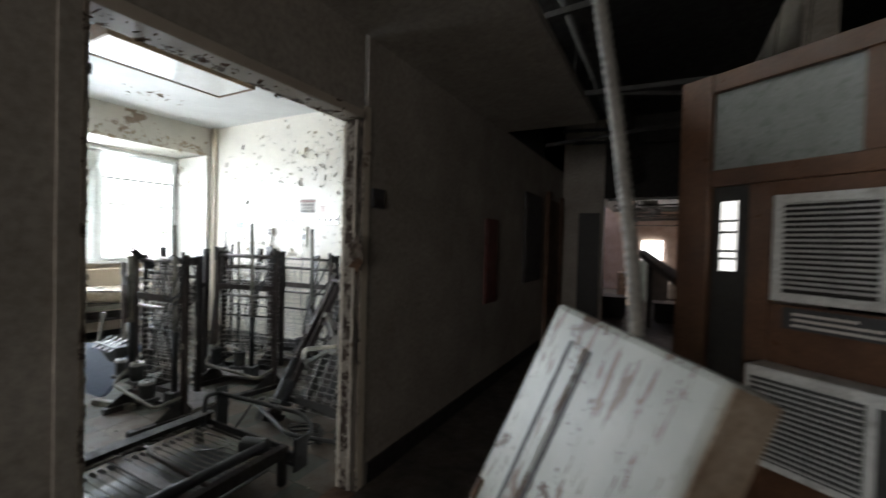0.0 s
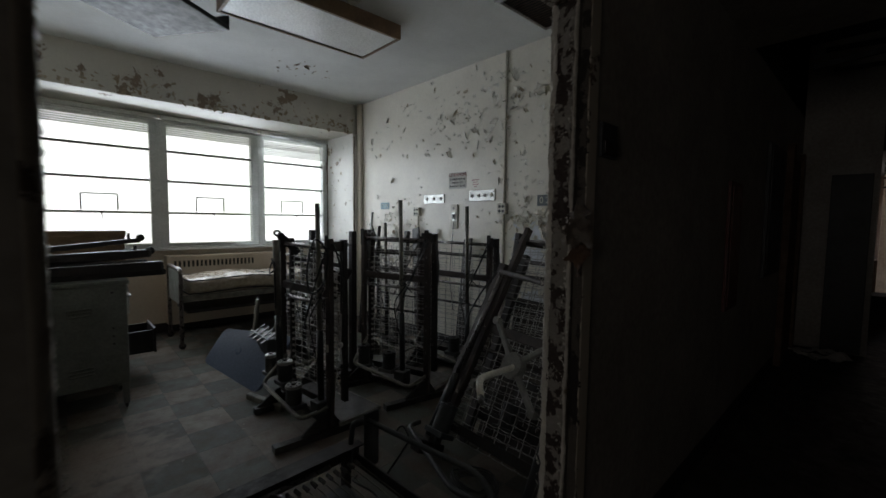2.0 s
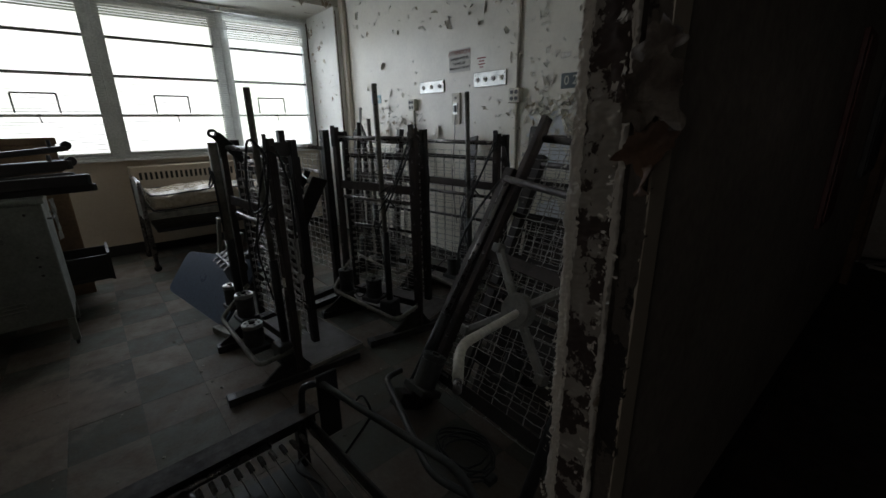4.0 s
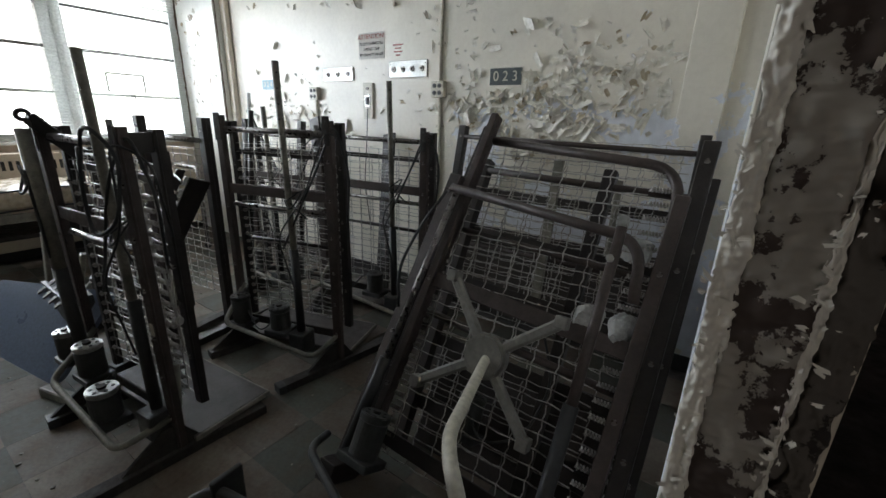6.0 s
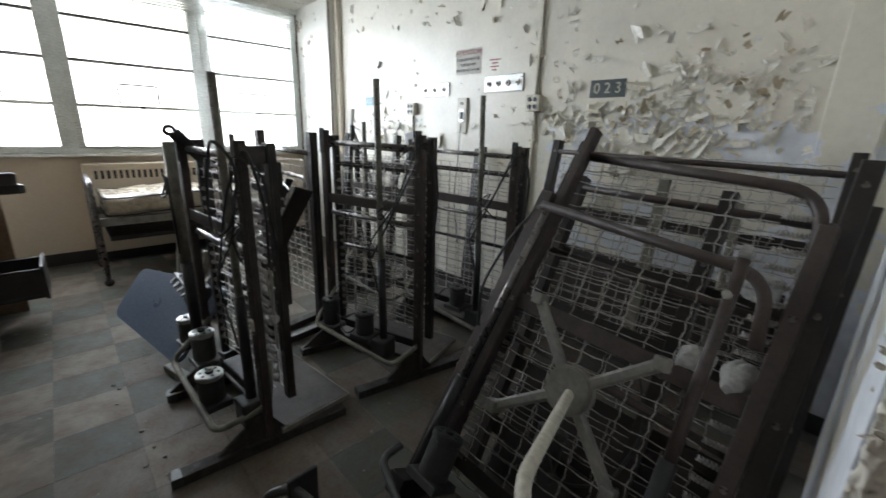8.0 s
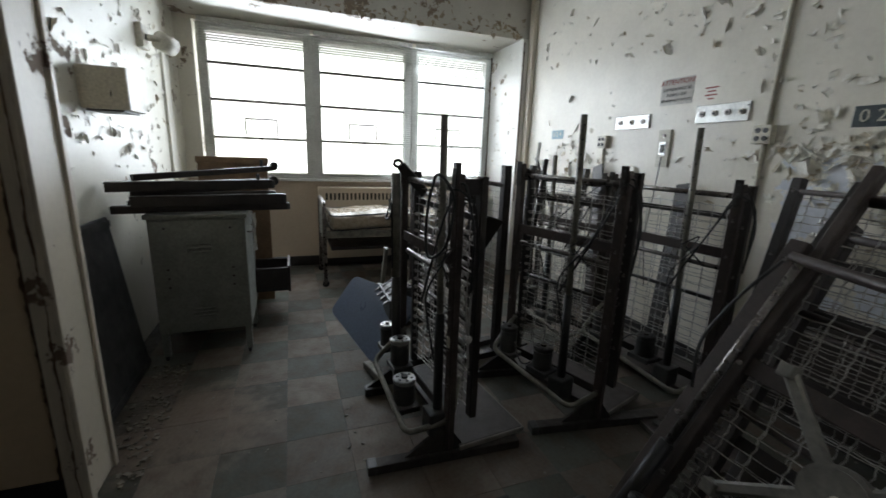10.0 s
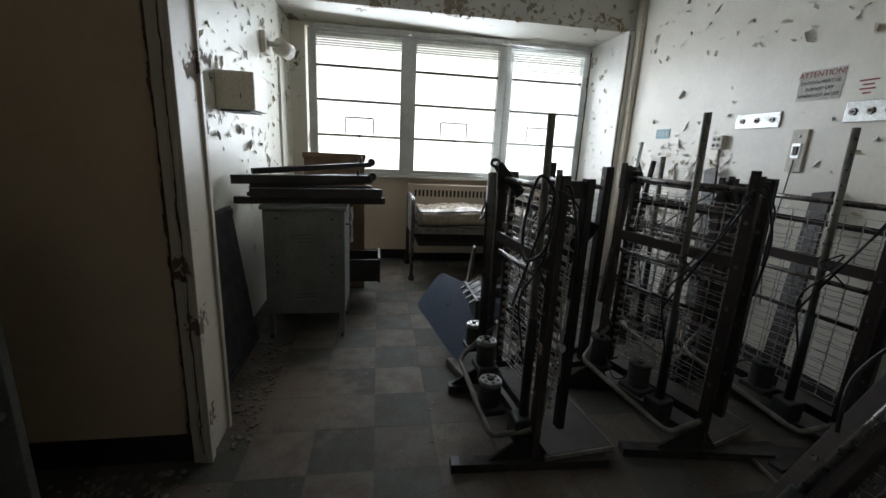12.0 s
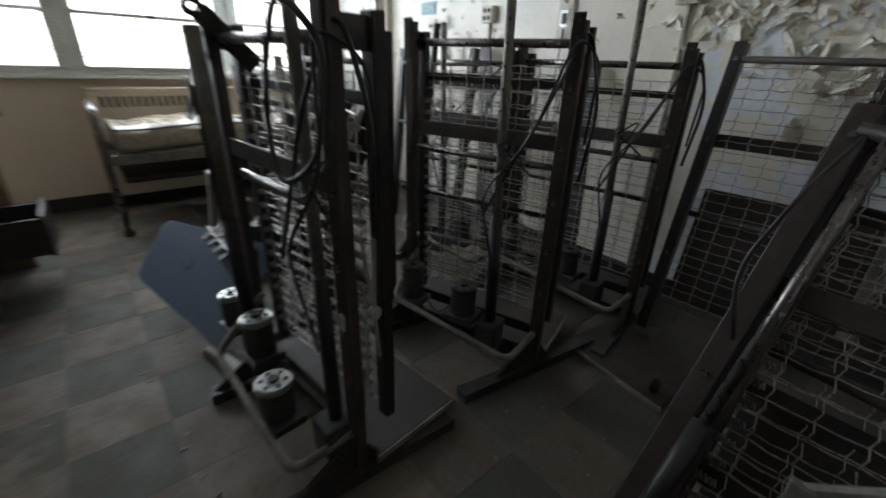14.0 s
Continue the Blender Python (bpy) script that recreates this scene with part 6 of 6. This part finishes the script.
# ---------------------------------------------------------------- flaking paint and debris
def flakes(name, label, count, place, axis, size, material, seed):
    """Curled paint chips standing off a surface; place(rnd) gives a spot on it."""
    rnd = random.Random(seed)
    verts, faces = [], []
    for _ in range(count):
        p = place(rnd)
        if p is None:
            continue
        s = size * rnd.uniform(0.35, 1.0) ** 1.3
        w, l = s * rnd.uniform(0.7, 1.9), s * rnd.uniform(0.35, 0.9)
        curl = rnd.uniform(0.4, 1.7)
        spin = rnd.gauss(-1.57, 1.5)
        base = len(verts)
        q = Matrix(((axis[0]), (axis[1]), (axis[2]))).transposed()
        lumps = [rnd.uniform(0.75, 1.2) for _ in range(5)]
        for k in range(5):
            f = k / 4
            ang = curl * f
            along = l * (math.sin(ang) / curl)
            off = l * ((1 - math.cos(ang)) / curl)
            half = w * lumps[k] * (0.55 if k == 4 else 0.5) * (1 - 0.25 * f)
            for sgn in (-1, 1):
                hw = half * rnd.uniform(0.2, 1.3)
                al = along + l * rnd.uniform(-0.15, 0.15)
                x = math.cos(spin) * al - math.sin(spin) * hw * sgn
                y = math.sin(spin) * al + math.cos(spin) * hw * sgn
                verts.append(tuple(Vector(p) + q @ Vector((x, y, off + 0.0015))))
        for k in range(4):
            faces.append((base + 2 * k, base + 2 * k + 1, base + 2 * k + 3, base + 2 * k + 2))
    me = bpy.data.meshes.new(name)
    me.from_pydata(verts, [], faces)
    me.materials.append(material)
    ob = new(name, me)
    return tagged(ob, label, "paint flakes", kind="stuff")


NORTH = ((1, 0, 0), (0, 0, 1), (0, -1, 0))
SOUTH = ((-1, 0, 0), (0, 0, 1), (0, 1, 0))


FITTINGS = ((0.57, 0.81, 1.62, 1.75), (-1.1, -0.73, 1.69, 1.8), (-0.32, 0.05, 1.7, 1.82), (0.08, 0.2, 1.55, 1.67), (-0.66, -0.52, 1.4, 1.66), (-0.66, -0.38, 1.83, 2.06), (-0.3, -0.18, 1.8, 2.0), (-2.08, -1.84, 1.62, 1.75))


def north_spot(r):
    k = r.random()
    if k < 0.1:
        x = r.uniform(0.25, 1.7)
        z = 1.42 + 0.16 * math.sin(x * 5.2) + 0.1 * math.sin(x * 13) + r.gauss(0, 0.018)
    elif k < 0.17:
        x = r.uniform(0.7, 1.7)
        z = 1.58 + 0.2 * (x - 0.7) + 0.05 * math.sin(x * 17) + r.gauss(0, 0.014)
    elif k < 0.52:
        x, z = r.gauss(0.95, 0.42), r.gauss(1.53, 0.2)
    elif k < 0.72:
        x, z = r.gauss(0.15, 0.55), r.gauss(2.65, 0.22)
    elif k < 0.86:
        x, z = r.gauss(-1.75, 0.35), r.gauss(1.4, 0.18)
    else:
        x, z = r.uniform(-2.4, 1.7), r.uniform(0.9, 3.1)
    if not -2.5 < x < 1.72 or not 0.2 < z < CH - 0.02:
        return None
    for x0, x1, z0, z1 in FITTINGS:
        if x0 - 0.06 < x < x1 + 0.06 and z0 - 0.03 < z < z1 + 0.13:
            return None
    return (x, YR, z)


flakes("peeling_paint", "curled cream paint flakes hanging off the wall", 1150, north_spot, NORTH, 0.058, FLAKE, 5)
flakes("peeling_paint_curls", "large curled sheets of cream paint hanging off the wall", 430, north_spot, NORTH, 0.1, FLAKE, 15)
flakes("peeling_paint_south", "curled paint flakes on the side wall", 320, lambda r: (r.uniform(-3.3, -0.2), YL, r.gauss(2.0, 0.5)), SOUTH, 0.07, FLAKE, 6)
flakes("peeling_paint_pier", "flaking paint on the window pier", 120, lambda r: (r.uniform(-3.3, -2.65), 2.665, r.uniform(0.8, 2.7)), NORTH, 0.05, FLAKE, 9)
flakes("peeling_paint_bulkhead", "flaking paint on the bulkhead edge", 170, lambda r: (-2.66, r.uniform(-0.9, 2.7), 2.77 + abs(r.gauss(0, 0.1))), ((0, 1, 0), (0, 0, 1), (1, 0, 0)), 0.06, CREAMFLAKE, 10)
flakes("peeling_paint_jamb", "ragged paint curls on the door jamb", 420, lambda r: (r.choice((XI - 0.008, XI + 0.072)) + r.gauss(0, 0.008), OR - 0.006, r.uniform(0.2, 2.2)), NORTH, 0.011, RIDGE, 12)
flakes("peeling_paint_head", "ragged paint hanging from the door head", 60, lambda r: (r.uniform(XI, XC), r.uniform(OL, OR), HEAD - 0.02), ((1, 0, 0), (0, 1, 0), (0, 0, -1)), 0.035, RUST, 13)
flakes("ceiling_cracks", "flaked ceiling paint", 26, lambda r: (r.gauss(-1.75, 0.12), r.gauss(1.35, 0.25), CH), ((1, 0, 0), (0, 1, 0), (0, 0, -1)), 0.06, CREAMFLAKE, 14)

big = thing("torn_paint_sheet", "large rust-stained curl of torn paint on the jamb", "paint flake", pose(XC - 0.02, OR + 0.0, 1.45))
for k, (dz, size) in enumerate(((0.0, 0.045), (-0.075, 0.034), (0.06, 0.03), (-0.13, 0.022))):
    bm = bmesh.new()
    bmesh.ops.create_grid(bm, x_segments=14, y_segments=14, size=size)
    for v in bm.verts:
        a = math.atan2(v.co.y, v.co.x)
        rim = max(abs(v.co.x), abs(v.co.y)) / size
        keep = 1 + rim * (0.55 * noise.noise((math.cos(a) * 1.8, math.sin(a) * 1.8, k * 3)) + 0.25 * noise.noise((math.cos(a) * 5, math.sin(a) * 5, k)))
        c, n = v.co.x * keep / max(1, rim * 1.2), v.co.y * keep
        v.co = Vector((c, n, 0.02 * noise.noise((c * 30, n * 30, k)) + 6.0 * c * c + 3.0 * n * n))
    bmesh.ops.solidify(bm, geom=bm.faces[:], thickness=0.0015)
    p = part("curl", bm, RUST if k % 2 else BARE, big)
    p.matrix_basis = pose(0.03, -0.02, dz, 80 + 15 * k, 25 * k, 30 - 12 * k)

rnd = random.Random(23)
verts, faces = [], []
for _ in range(1500):
    k = rnd.random()
    if k < 0.45:
        x, y = rnd.uniform(0.15, 1.6), -0.82 - abs(rnd.gauss(0, 0.25))
    elif k < 0.65:
        x, y = rnd.uniform(-1.0, 0.1), -0.6 - abs(rnd.gauss(0, 0.12))
    else:
        x, y = rnd.uniform(-3.2, 2.0), rnd.uniform(-0.9, 2.75)
    if y < -1.9 or (-0.1 < x < 0.2 and y < -0.69) or (x < -0.08 and y < -0.98):
        continue
    s = rnd.uniform(0.004, 0.022) * (1 if k < 0.65 else 0.55)
    base = len(verts)
    a = rnd.uniform(0, 6.28)
    h = s * rnd.uniform(0.2, 0.6)
    for j in range(4):
        t = a + j * 1.57
        verts.append((x + s * math.cos(t) * rnd.uniform(0.6, 1), y + s * math.sin(t) * rnd.uniform(0.6, 1), 0.003))
    for j in range(4):
        t = a + j * 1.57 + 0.2
        verts.append((x + 0.7 * s * math.cos(t), y + 0.7 * s * math.sin(t), 0.003 + h * rnd.uniform(0.6, 1.2)))
    faces.append((base + 4, base + 5, base + 6, base + 7))
    for j in range(4):
        faces.append((base + j, base + (j + 1) % 4, base + 4 + (j + 1) % 4, base + 4 + j))
me = bpy.data.meshes.new("plaster_crumbs")
me.from_pydata(verts, [], faces)
me.materials.append(DEBRIS)
tagged(new("plaster_crumbs", me), "scattered plaster crumbs and paint chips on the floor", "debris", kind="stuff")

# ---------------------------------------------------------------- floor tiles
TS = 0.2975


def tile_mesh(material):
    bm = box(bmesh.new(), (-TS / 2 + 0.0005, -TS / 2 + 0.0005, -0.004), (TS / 2 - 0.0005, TS / 2 - 0.0005, 0.0))
    me = bpy.data.meshes.new("floor_tile")
    bm.to_mesh(me)
    bm.free()
    me.materials.append(material)
    return me


light, dark = tile_mesh(TILE_LIGHT), tile_mesh(TILE_DARK)
rnd = random.Random(31)
for i in range(-12, 7):
    for j in range(-7, 10):
        x, y = (i + 0.5) * TS, (j + 0.5) * TS
        if x < XW or x > XI or y > YR or (x < 0 and y < YL):
            continue
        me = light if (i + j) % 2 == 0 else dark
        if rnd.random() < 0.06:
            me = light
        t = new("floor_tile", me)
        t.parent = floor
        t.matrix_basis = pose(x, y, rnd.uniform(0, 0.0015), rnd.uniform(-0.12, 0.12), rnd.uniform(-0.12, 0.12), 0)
